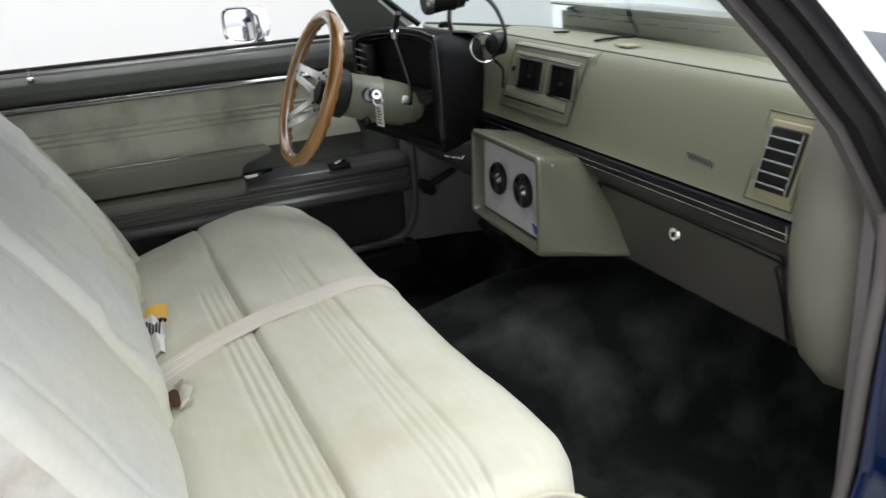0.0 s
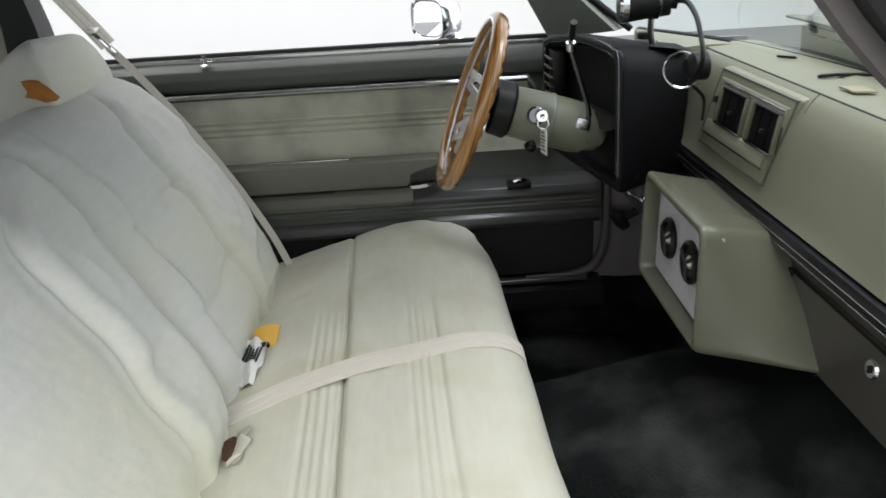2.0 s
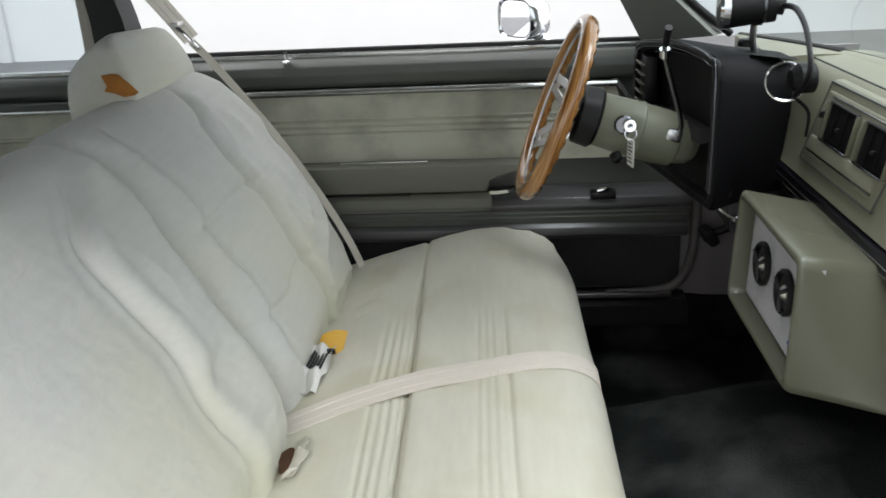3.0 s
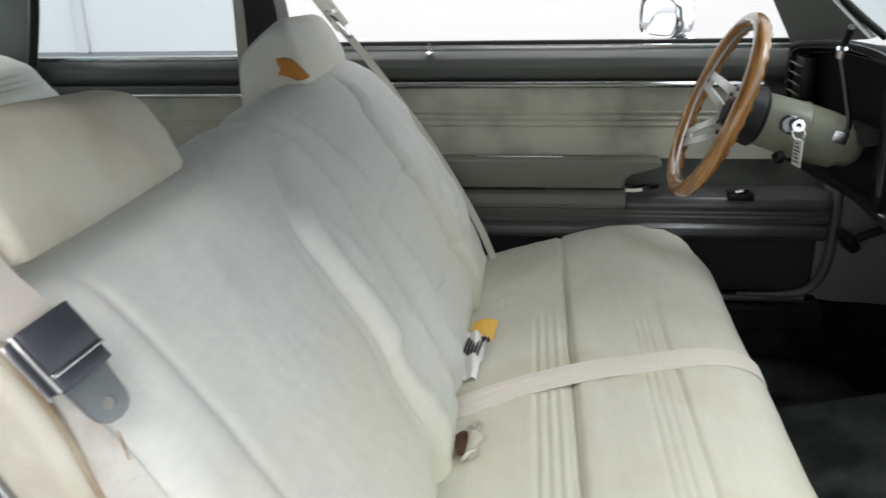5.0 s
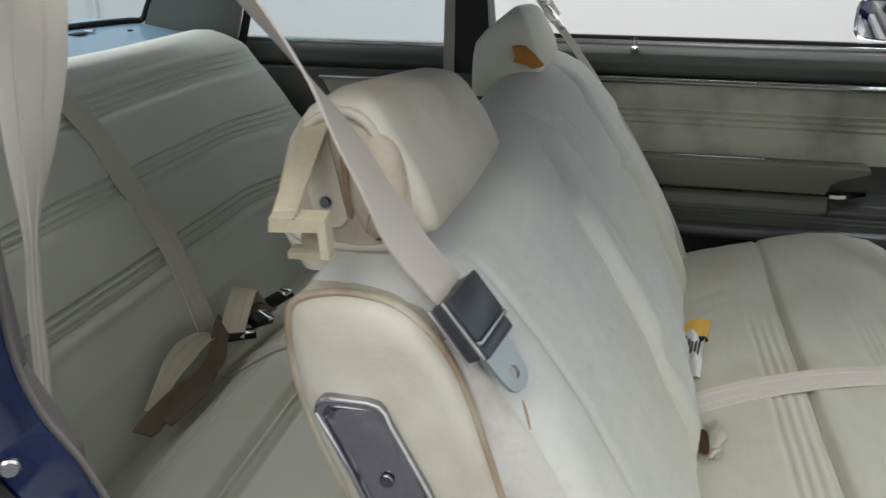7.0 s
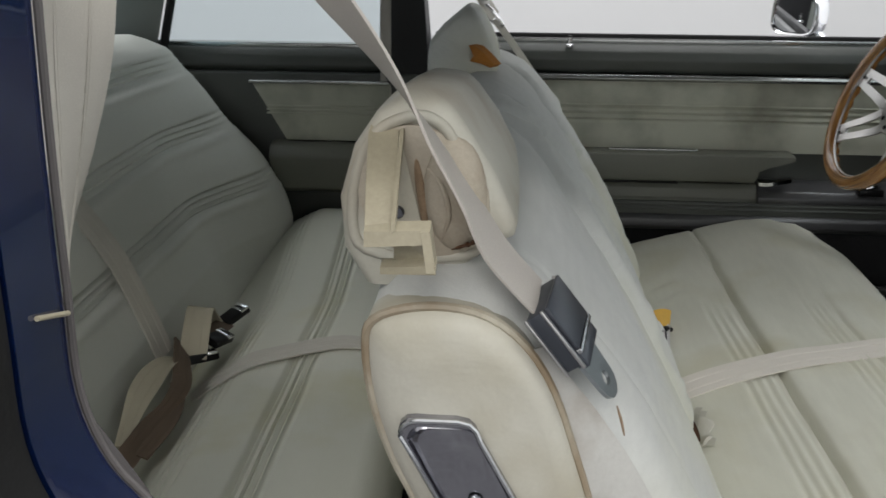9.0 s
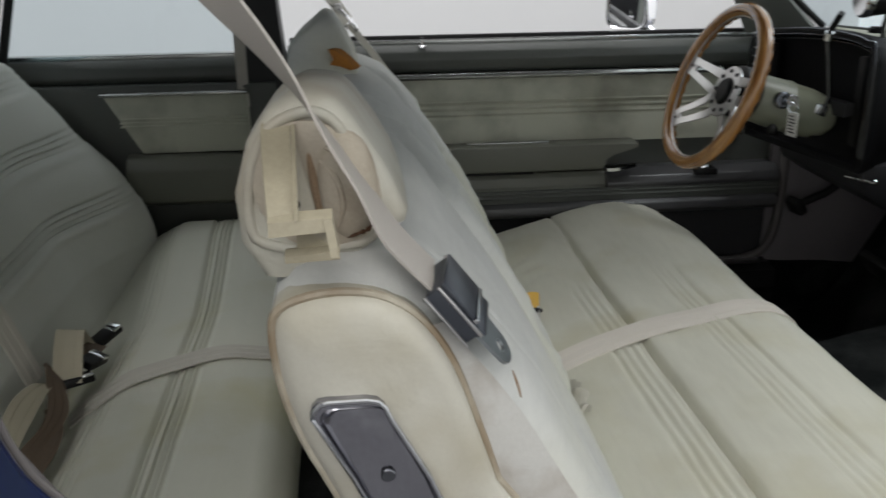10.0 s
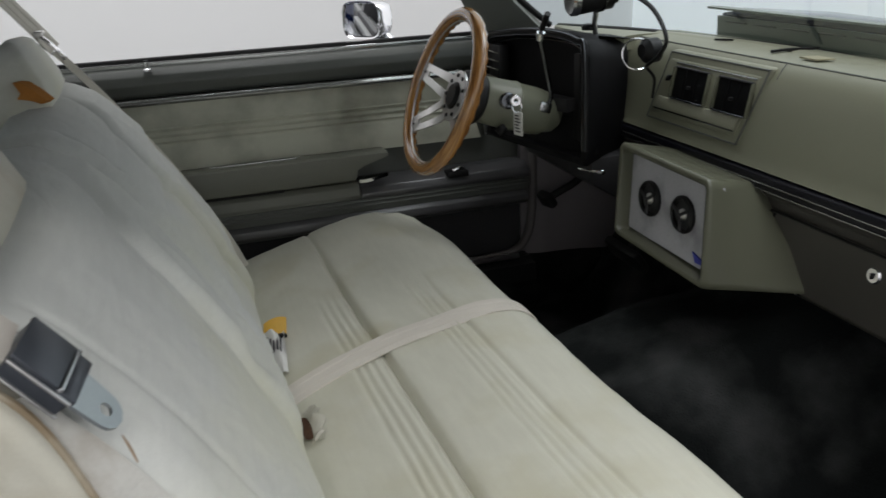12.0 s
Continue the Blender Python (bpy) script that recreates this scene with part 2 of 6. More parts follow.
M_INNER = material("tan_lining", (0.42, 0.375, 0.30), 0.7, var=0.15, scale=20, grain=300, bump=0.3, relief=0.001, stain=(0.29, 0.22, 0.15), stain_scale=16, stain_lo=0.5, stain_hi=0.8)
M_LINING = material("browned_lining", (0.27, 0.19, 0.12), 0.8, var=0.35, scale=30, grain=300, bump=0.4, relief=0.002, stain=(0.10, 0.05, 0.03), stain_scale=22, stain_lo=0.58, stain_hi=0.7)
M_FOAM = material("orange_foam", (0.42, 0.17, 0.03), 0.9, var=0.25, scale=40, grain=300, bump=0.6, relief=0.003)
# Floor out of view, made dark so that bright trim mirrors darkness.
M_FLOOR = material("dark_floor_paint", (0.11, 0.11, 0.115), 0.35, var=0.05, scale=1.2, grain=60, bump=0.05)
M_PAPER = material("tag_paper", (0.7, 0.7, 0.68), 0.7, var=0.08, scale=30, grain=200, bump=0.1)
M_YELLOW = material("yellow_card", (0.72, 0.42, 0.06), 0.6, var=0.08, scale=30, grain=200, bump=0.05)
M_INK = material("black_ink", (0.02, 0.02, 0.025), 0.6, var=0.1, scale=30, grain=200, bump=0.0)
M_BLUETAG = material("blue_plastic_tag", (0.03, 0.04, 0.35), 0.4, var=0.1, scale=30, grain=200, bump=0.0)
M_BOXBACK = material("grey_board", (0.42, 0.42, 0.45), 0.6, var=0.15, scale=14, grain=200, bump=0.2, stain=(0.2, 0.2, 0.22), stain_scale=14, stain_lo=0.5, stain_hi=0.75)
# Walls and ceiling are no lamps; their glow is added as soft fill.
M_WHITE = backdrop("white_backdrop_glow", (0.94, 0.94, 1.0), 0.04, 0.68)
M_WALL = backdrop("pale_blue_white_wall_glow", (0.90, 0.95, 0.97), 0.64)
M_PAINT = backdrop("white_ceiling_glow", (1.0, 0.98, 0.96), 0.9)
M_SOUTH = backdrop("grey_white_wall_glow", (1.0, 0.98, 0.96), 0.4)
for mat in (M_POD, M_VOID):
    mat.node_tree.nodes["Principled BSDF"].inputs["Specular IOR Level"].default_value = 0.12
for mat in (M_BLACK, M_RUBBER, M_DARKGREY, M_STRIPE):
    mat.node_tree.nodes["Principled BSDF"].inputs["Specular IOR Level"].default_value = 0.25
M_GLASS = glass("tinted_glass", (0.77, 0.85, 0.88))
M_MIRROR = material("mirror_glass", (0.9, 0.9, 0.92), 0.02, 1.0, var=0.02, scale=5, grain=50, bump=0.0)


def wood():
    m = material("varnished_wood", (0.36, 0.17, 0.05), 0.22, var=0.3, scale=9, grain=60, bump=0.06, coat=0.8)
    n, lk = m.node_tree.nodes, m.node_tree.links
    tc, rad, dep, xyz, mul, com, grain, ramp = [n.new("ShaderNode" + k) for k in ("TexCoord", "VectorMath", "VectorMath", "SeparateXYZ", "VectorMath", "CombineXYZ", "TexNoise", "ValToRGB")]
    rad.operation, dep.operation, mul.operation = "LENGTH", "DOT_PRODUCT", "MULTIPLY"
    dep.inputs[1].default_value = (0.953, 0.0, -0.303)
    mul.inputs[1].default_value = (420, 420, 9)
    lk.new(tc.outputs["Object"], rad.inputs[0])
    lk.new(tc.outputs["Object"], dep.inputs[0])
    lk.new(tc.outputs["Object"], xyz.inputs[0])
    lk.new(rad.outputs["Value"], com.inputs["X"])
    lk.new(dep.outputs["Value"], com.inputs["Y"])
    lk.new(xyz.outputs["Z"], com.inputs["Z"])
    lk.new(com.outputs["Vector"], mul.inputs[0])
    lk.new(mul.outputs["Vector"], grain.inputs["Vector"])
    grain.inputs["Scale"].default_value, grain.inputs["Detail"].default_value = 1.0, 4
    ramp.color_ramp.elements[0].position, ramp.color_ramp.elements[0].color = 0.35, (0.17, 0.065, 0.018, 1)
    ramp.color_ramp.elements[1].position, ramp.color_ramp.elements[1].color = 0.62, (0.47, 0.235, 0.07, 1)
    lk.new(grain.outputs["Fac"], ramp.inputs["Fac"])
    lk.new(ramp.outputs["Color"], n["Principled BSDF"].inputs["Base Color"])
    return m


M_WOOD = wood()


# ---- building helpers ----
WORLD_AT = {}


def thing(name, base, label, category, group="", kind=""):
    ob = new(name)
    ob.location = base
    WORLD_AT[ob] = Vector(base)
    return tagged(ob, label, category, group, kind)


def part(name, bm, mat, parent=None, label="", sharp=40):
    bmesh.ops.recalc_face_normals(bm, faces=bm.faces)
    lo = Vector([min(v.co[k] for v in bm.verts) for k in range(3)])
    hi = Vector([max(v.co[k] for v in bm.verts) for k in range(3)])
    mid = (lo + hi) / 2
    for v in bm.verts:
        v.co -= mid
    for f in bm.faces:
        f.smooth = True
    me = bpy.data.meshes.new(name)
    bm.to_mesh(me)
    bm.free()
    me.set_sharp_from_angle(angle=radians(sharp))
    me.materials.append(mat)
    ob = new(name, me)
    WORLD_AT[ob] = mid
    ob.location = mid
    if parent:
        ob.parent = parent
        ob.location = mid - WORLD_AT[parent]
    if label:
        ob["label"] = label
    return ob


def loft(rings, cap=True, closed=True):
    """A skin through rings of equally many points."""
    bm = bmesh.new()
    rows = [[bm.verts.new(p) for p in ring] for ring in rings]
    n = len(rows[0])
    for a, b in zip(rows, rows[1:]):
        for k in range(n if closed else n - 1):
            bm.faces.new((a[k], a[(k + 1) % n], b[(k + 1) % n], b[k]))
    if cap and closed:
        bm.faces.new(rows[0])
        bm.faces.new(rows[-1][::-1])
    return bm


def sheet(fn, us, vs, thick=None):
    """A grid of points fn(u, v); thick: a vector by which a back side lies behind."""
    bm = bmesh.new()
    g = [[bm.verts.new(fn(u, v)) for v in vs] for u in us]
    for i in range(len(us) - 1):
        for j in range(len(vs) - 1):
            bm.faces.new((g[i][j], g[i][j + 1], g[i + 1][j + 1], g[i + 1][j]))
    if thick:
        t = Vector(thick)
        h = [[bm.verts.new(v.co + t) for v in row] for row in g]
        for i in range(len(us) - 1):
            for j in range(len(vs) - 1):
                bm.faces.new((h[i][j], h[i + 1][j], h[i + 1][j + 1], h[i][j + 1]))
        nu, nv = len(us), len(vs)
        edge = [(i, 0) for i in range(nu)] + [(nu - 1, j) for j in range(1, nv)] + [(i, nv - 1) for i in range(nu - 2, -1, -1)] + [(0, j) for j in range(nv - 2, 0, -1)]
        for (a, b), (c, d) in zip(edge, edge[1:] + edge[:1]):
            bm.faces.new((g[a][b], g[c][d], h[c][d], h[a][b]))
    return bm


def rbox(x0, x1, y0, y1, z0, z1, r=0.004, seg=2, m=None):
    bm = bmesh.new()
    bmesh.ops.create_cube(bm, size=1)
    for v in bm.verts:
        v.co = Vector(((x0 + x1) / 2 + v.co.x * (x1 - x0), (y0 + y1) / 2 + v.co.y * (y1 - y0), (z0 + z1) / 2 + v.co.z * (z1 - z0)))
    if r:
        bmesh.ops.bevel(bm, geom=bm.edges[:], offset=min(r, abs(x1 - x0) * 0.45, abs(y1 - y0) * 0.45, abs(z1 - z0) * 0.45), segments=seg, profile=0.5, affect="EDGES")
    if m:
        bmesh.ops.transform(bm, matrix=m, verts=bm.verts)
    return bm


def prism(poly, axis, a, b, r=0.0, seg=2):
    """A polygon (pairs) drawn out along an axis from a to b. axis y: pairs are x, z; x: y, z; z: x, y."""
    put = {"y": lambda p, t: (p[0], t, p[1]), "x": lambda p, t: (t, p[0], p[1]), "z": lambda p, t: (p[0], p[1], t)}[axis]
    bm = loft([[put(p, a) for p in poly], [put(p, b) for p in poly]])
    if r:
        bmesh.ops.bevel(bm, geom=bm.edges[:], offset=r, segments=seg, profile=0.5, affect="EDGES", clamp_overlap=True)
    return bm


def catmull(pts, n=8):
    pts = [Vector(p) for p in pts]
    out = []
    for i in range(len(pts) - 1):
        p0, p1, p2, p3 = pts[max(i - 1, 0)], pts[i], pts[i + 1], pts[min(i + 2, len(pts) - 1)]
        for k in range(n):
            t = k / n
            out.append(0.5 * ((2 * p1) + (p2 - p0) * t + (2 * p0 - 5 * p1 + 4 * p2 - p3) * t * t + (3 * p1 - p0 - 3 * p2 + p3) * t**3))
    out.append(pts[-1])
    return out


def tube(pts, r, n=10, closed=False, smooth=6):
    pts = catmull(pts, smooth) if smooth and not closed else [Vector(p) for p in pts]
    rings, prev = [], None
    for i, p in enumerate(pts):
        a = pts[i - 1] if (i or closed) else p
        b = pts[(i + 1) % len(pts)] if (i < len(pts) - 1 or closed) else p
        d = (b - a).normalized()
        u = prev - d * prev.dot(d) if prev else d.orthogonal()
        u.normalize()
        prev = u
        w = d.cross(u)
        rad = r(i / max(1, len(pts) - 1)) if callable(r) else r
        rings.append([p + rad * (math.cos(2 * math.pi * k / n) * u + math.sin(2 * math.pi * k / n) * w) for k in range(n)])
    if closed:
        return loft(rings + [rings[0]], cap=False)
    return loft(rings)


def ribbon(pts, side, width, thick, smooth=6, off=0.0, lift=0.0, line=0.0):
    """A flat belt along pts; side: the vector across it, one or one for each point; off, lift: how far it lies aside (in widths) and above; line: a thread of that width alone."""
    n0 = len(pts)
    sides = side if isinstance(side, list) else [side] * n0
    path, across = catmull(pts, smooth), catmull(sides, smooth)
    rings = []
    for i, (p, s) in enumerate(zip(path, across)):
        d = (path[min(i + 1, len(path) - 1)] - path[max(i - 1, 0)]).normalized()
        s = (s - d * s.dot(d)).normalized()
        nrm = d.cross(s)
        full = width(i / (len(path) - 1)) if callable(width) else width
        p = p + s * off * full + nrm * lift
        w, t = (line or full) / 2, thick / 2
        ring = [(-w, -t), (-w, t), (-w * 0.86, t * 1.25), (-w * 0.72, t), (w * 0.72, t), (w * 0.86, t * 1.25), (w, t), (w, -t)]
        rings.append([p + s * a + nrm * b for a, b in ring])
    return loft(rings)


def belt(pts, side, width, thick, mat, parent, label="", lines=True):
    """Webbing with two raised woven lines."""
    web = part("webbing", ribbon(pts, side, width, thick), mat, parent, label)
    for off in (-0.2, 0.2) if lines else ():
        part("woven_line", ribbon(pts, side, width, thick + 0.0004, off=off, line=0.002), mat, web)
    return web


def disc_ring(centre, axis, r_out, r_in, depth, n=36, bead=0.0):
    """A ring or, with r_in 0, a disc, with a rounded outer edge."""
    c, d = Vector(centre), Vector(axis).normalized()
    u = d.orthogonal().normalized()
    w = d.cross(u)
    b = bead or depth * 0.3
    prof = [(r_in, 0), (r_out, 0), (r_out, depth - b), (r_out - b, depth), (r_in + (b if r_in else 0), depth)] + ([(r_in, depth - b)] if r_in else [])
    if not r_in:
        prof = [(0.0005, 0), (r_out, 0), (r_out, depth - b), (r_out - b, depth), (0.0005, depth)]
    rings = [[c + d * h + r * (math.cos(2 * math.pi * k / n) * u + math.sin(2 * math.pi * k / n) * w) for k in range(n)] for r, h in prof]
    return loft(rings + [rings[0]], cap=False)


def curve_at(table, t):
    """A smooth value from a table of (t, value)."""
    ts = [a for a, _ in table]
    return float(np.interp(t, ts, [b for _, b in table]))


def smooth(a, b, t):
    t = min(1, max(0, (t - a) / (b - a)))
    return t * t * (3 - 2 * t)


def bump(t, c, w):
    return math.exp(-(((t - c) / w) ** 2))


def span(a, b, n):
    return [a + (b - a) * k / (n - 1) for k in range(n)]


def stitches(x, c, half, n, deep):
    """n sewn ribs over a band about c: a height that swings between 0 and -deep."""
    if abs(x - c) > half:
        return 0.0
    return -deep * (0.5 - 0.5 * math.cos(2 * math.pi * n * (x - c + half) / (2 * half)))


# ---- the studio, its walls and ceiling glowing as fill ----
part("ground", rbox(-9, 9, -8, 8, -0.1, 0, 0), M_FLOOR).update_tag()
tagged(bpy.data.objects["ground"], "unseen studio floor under the car, dark for the reflections", "floor", kind="structure")
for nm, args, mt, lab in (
    ("wall_north", (-9, 5.5, 8, 8.2, 0, 6.5), M_WHITE, "white studio backdrop wall with a faint glow beyond the driver door"),
    ("wall_south", (-9, 5.5, -8.2, -8, 0, 6.5), M_SOUTH, "unseen pale studio wall made to glow, behind the passenger side"),
    ("wall_east", (5.5, 5.7, -8, 8, 0, 6.5), M_WALL, "glowing pale blue-white studio wall ahead of the car"),
    ("wall_west", (-9.2, -9, -8, 8, 0, 6.5), M_WALL, "glowing pale blue-white studio wall behind the car"),
    ("ceiling", (-9.2, 5.7, -8.2, 8.2, 6.5, 6.6), M_PAINT, "unseen pale studio ceiling made to glow"),
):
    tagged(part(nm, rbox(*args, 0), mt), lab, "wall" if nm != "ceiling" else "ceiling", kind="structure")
for x in (-6.3, -4.9):
    tagged(part("wall_trim", rbox(x, x + 0.12, 7.93, 7.995, 0, 6.5, 0.01), M_WHITE), "pale vertical seam strip on the studio backdrop", "trim", kind="structure")

# ---- car body ----
car = thing("car", (0.2, 0, 0.0), "dark blue two-door car with sage green interior, passenger door open", "car")

# floor, tunnel and toe board in one carpet
def floor_at(x, y):
    tun = (0.18 + 0.05 * smooth(0.6, 0.95, x)) * (1 - smooth(0.11, 0.30, abs(y - 0.03))) * smooth(-0.9, 0.5, x) ** 0.5
    toe = 0.42 * smooth(0.95, 1.32, x) ** 1.3
    fold = 0.006 * math.sin(9 * x + 4 * y) * bump(x, 0.9, 0.25)
    return 0.275 + tun + toe + fold + 0.004 * noise.noise((x * 9, y * 9, 0))


part("floor_carpet", sheet(lambda x, y: (x, y, floor_at(x, y)), span(-1.0, 1.3, 80), span(-0.75, 0.74, 60), (0, 0, -0.03)), M_CARPET, car, "dark green worn carpet")
part("sill_plate", prism([(0.66, 0.36), (0.75, 0.37), (0.75, 0.412), (0.735, 0.416), (0.73, 0.412), (0.70, 0.414), (0.695, 0.409), (0.665, 0.405)], "x", -0.25, 0.88), M_BLACK, car)
part("sill_box", rbox(-0.35, 1.25, 0.70, 0.82, 0.20, 0.405, 0.01), M_CARPET, car)
part("sill_strip", rbox(-0.25, 0.845, 0.686, 0.70, 0.416, 0.428, 0.003), M_ALU, car, "thin bright scuff strip")
part("sill_plate", prism([(-0.705, 0.36), (-0.80, 0.37), (-0.80, 0.40), (-0.78, 0.41), (-0.725, 0.41)], "x", -0.36, 0.92), M_SEAL, car)
part("kick_panel", sheet(lambda x, z: (x, 0.722 - 0.02 * smooth(0.95, 1.1, x) + 0.012 * smooth(0.93, 0.90, x) * bump(z, 0.5, 0.4), z), span(0.87, 1.2, 14), span(0.27, 0.97, 16), (0, 0.02, 0)), M_KICK, car)
part("kick_panel", sheet(lambda x, z: (x, -0.70, z), span(0.975, 1.2, 6), span(0.27, 0.97, 6), (0, -0.02, 0)), M_KICK, car)
part("firewall", rbox(1.28, 1.32, -0.75, 0.75, 0.3, 0.83, 0), M_RUBBER, car)
part("weatherstrip", tube([(0.885, 0.715, 0.95), (0.895, 0.715, 0.70), (0.893, 0.715, 0.53), (0.872, 0.713, 0.455), (0.82, 0.71, 0.425), (0.7, 0.708, 0.418)], 0.011, 10), M_SEAL, car)

# roof and rails
def roof_at(x, y):
    return 1.355 - 0.07 * (abs(y) / 0.66) ** 3 - 0.03 * smooth(0.25, 0.75, x) - 0.09 * smooth(-0.7, -1.1, x)


part("roof", sheet(lambda x, y: (x + 0.13 * smooth(0.2, 0.62, x) * (1 - (y / 0.66) ** 2), y, roof_at(x, y)), span(-1.05, 0.62, 30), span(-0.66, 0.66, 24), (0, 0, 0.03)), M_HEAD, car, "grey-green headliner under the roof")
part("roof_skin", sheet(lambda x, y: (x * 1.01 + 0.13 * smooth(0.2, 0.62, x) * (1 - (y / 0.66) ** 2), y * 1.03, roof_at(x, y) + 0.034), span(-1.05, 0.62, 30), span(-0.66, 0.66, 24), (0, 0, 0.012)), M_BLUE, car, "blue painted roof skin")

# pillars: closed tapered bars
def bar(rings):
    return loft([[Vector(p) for p in ring] for ring in rings])


part("a_pillar", bar([[(0.765, 0.735, 0.985), (0.80, 0.77, 0.985), (0.93, 0.72, 1.0), (0.90, 0.68, 1.0)], [(0.70, 0.71, 1.10), (0.73, 0.75, 1.10), (0.81, 0.70, 1.10), (0.79, 0.66, 1.10)], [(0.60, 0.66, 1.24), (0.62, 0.70, 1.25), (0.70, 0.65, 1.25), (0.69, 0.61, 1.24)]]), M_HEAD, car, "grey-green pillar trim")
part("a_pillar_seal", tube([(0.94, 0.705, 1.0), (0.83, 0.685, 1.09), (0.71, 0.64, 1.23)], 0.008), M_RUBBER, car)

# passenger windshield pillar: inner trim, black channel, seal and outer skin
PA = [(0.99, 0.80), (0.96, 0.865), (0.882, 0.98), (0.80, 1.075), (0.73, 1.14), (0.70, 1.172), (0.645, 1.24)]


def pillar_strip(name, y0, y1, d0, d1, mat, lift=0.0, label=""):
    """A strip along the passenger windshield pillar; d: how far it reaches ahead of and above the door opening's edge."""
    rings = []
    for k, (x, z) in enumerate(PA):
        a, b = PA[max(k - 1, 0)], PA[min(k + 1, len(PA) - 1)]
        t = Vector((b[0] - a[0], 0, b[1] - a[1])).normalized()
        nrm = Vector((t.z, 0, -t.x)) if t.z > 0 else Vector((-t.z, 0, t.x))
        lean = 0.02 * smooth(0.95, 1.1, z)
        p = Vector((x, 0, z)) + nrm * lift
        rings.append([p + nrm * d0 + Vector((0, y0 + lean, 0)), p + nrm * d1 + Vector((0, y0 + lean, 0)), p + nrm * d1 + Vector((0, y1 + lean, 0)), p + nrm * d0 + Vector((0, y1 + lean, 0))])
    return part(name, loft(rings), mat, car, label)


pillar_strip("pillar_trim", -0.735, -0.720, 0.0, 0.021, M_SEAL, 0, "grey pillar trim beside the windshield")
pillar_strip("pillar_channel", -0.755, -0.736, 0.012, 0.058, M_RUBBER)
pillar_strip("pillar_seal", -0.765, -0.756, 0.035, 0.056, M_DARKGREY)
pillar_strip("drip_rail", -0.780, -0.766, 0.048, 0.066, M_CHROME, 0, "bright chrome drip rail")
part("hinge_seal", tube([(0.96, -0.745, 0.87), (0.965, -0.745, 0.79), (0.952, -0.745, 0.67), (0.945, -0.74, 0.50), (0.92, -0.74, 0.43), (0.8, -0.74, 0.412)], 0.010, 10), M_SEAL, car, "grey rubber door seal")
part("hinge_pillar", prism([(0.955, 0.99), (1.02, 0.99), (1.6, 0.95), (1.6, 0.2), (0.86, 0.2), (0.86, 0.35), (0.93, 0.42), (0.96, 0.52), (0.965, 0.80)], "y", -0.86, -0.76, 0.012), M_BLUE, car, "dark blue painted hinge pillar")
for z in (0.62, 0.70):
    part("hinge_bolt", disc_ring((0.985, -0.86, z), (0, -1, 0), 0.009, 0, 0.008, 12), M_CHROME, car)
part("rocker", prism([(-0.70, 0.22), (-0.86, 0.24), (-0.86, 0.36), (-0.80, 0.375), (-0.69, 0.36)], "x", -0.45, 0.95), M_BLUE, car)

# rear side of the passenger door opening
JB = [(-0.386, 1.24), (-0.395, 1.12), (-0.400, 1.02), (-0.402, 0.95), (-0.388, 0.90), (-0.36, 0.86), (-0.335, 0.80), (-0.32, 0.70), (-0.315, 0.5), (-0.33, 0.25)]
JB = [(p.x, p.z) for p in catmull([(x, 0, z) for x, z in JB], 4)]
part("lock_pillar", prism(JB + [(-0.62, 0.25), (-0.62, 1.24)], "y", -0.818, -0.765, 0.012, 4), M_BLUE, car, "dark blue painted lock pillar")
part("door_edge_seal", prism([(x - 0.002, z) for x, z in JB] + [(-0.60, 0.25), (-0.60, 1.24)], "y", -0.86, -0.820, 0.004), M_RUBBER, car, "black outer weatherstrip")
part("lock_pillar_seal", tube([(x + 0.002, -0.762, z) for x, z in JB[:29]], 0.0026, 8), M_SEAL, car, "grey-brown seal edge")
part("lock_pillar_trim", prism([(-0.42, 1.25), (-0.42, 0.92), (-0.375, 0.86), (-0.36, 0.50), (-0.70, 0.50), (-0.70, 1.25)], "y", -0.76, -0.735, 0.006), M_SEAL, car)
part("striker_bolt", tube([(-0.3985, -0.797, 1.017), (-0.398, -0.78, 1.011), (-0.3975, -0.766, 1.006)], 0.0017, 10, smooth=2), M_PLASTIC, car, "cream-coloured striker pin")
part("jamb_bolt", disc_ring((-0.372, -0.816, 0.892), (0.6, -0.8, 0), 0.007, 0, 0.005, 14), M_DKZINC, car)
part("quarter_skin", prism([(-0.60, 0.25), (-0.60, 0.97), (-1.3, 0.92), (-2.3, 0.78), (-2.3, 0.3)], "y", -0.90, -0.80, 0.03), M_BLUE, car, "dark blue rear quarter panel")
part("quarter_skin", prism([(-0.30, 0.25), (-0.30, 0.96), (-1.3, 0.92), (-2.3, 0.78), (-2.3, 0.3)], "y", 0.80, 0.90, 0.03), M_BLUE, car, "dark blue rear quarter panel")
part("rear_deck", prism([(-1.30, 0.985), (-1.44, 0.95), (-2.35, 0.79), (-2.35, 0.4), (-1.30, 0.4)], "y", -0.80, 0.80, 0.02), M_BLUE, car)

# driver side pillar and rear quarter
part("b_pillar", bar([[(-0.300, 0.69, 0.55), (-0.395, 0.69, 0.55), (-0.395, 0.79, 0.55), (-0.300, 0.79, 0.55)], [(-0.305, 0.675, 0.90), (-0.39, 0.675, 0.90), (-0.39, 0.79, 0.90), (-0.305, 0.79, 0.90)], [(-0.315, 0.66, 1.08), (-0.385, 0.66, 1.08), (-0.385, 0.74, 1.08), (-0.315, 0.74, 1.08)], [(-0.33, 0.60, 1.26), (-0.38, 0.60, 1.26), (-0.38, 0.67, 1.26), (-0.33, 0.67, 1.26)]]), M_DARKGREY, car, "dark grey centre pillar trim")
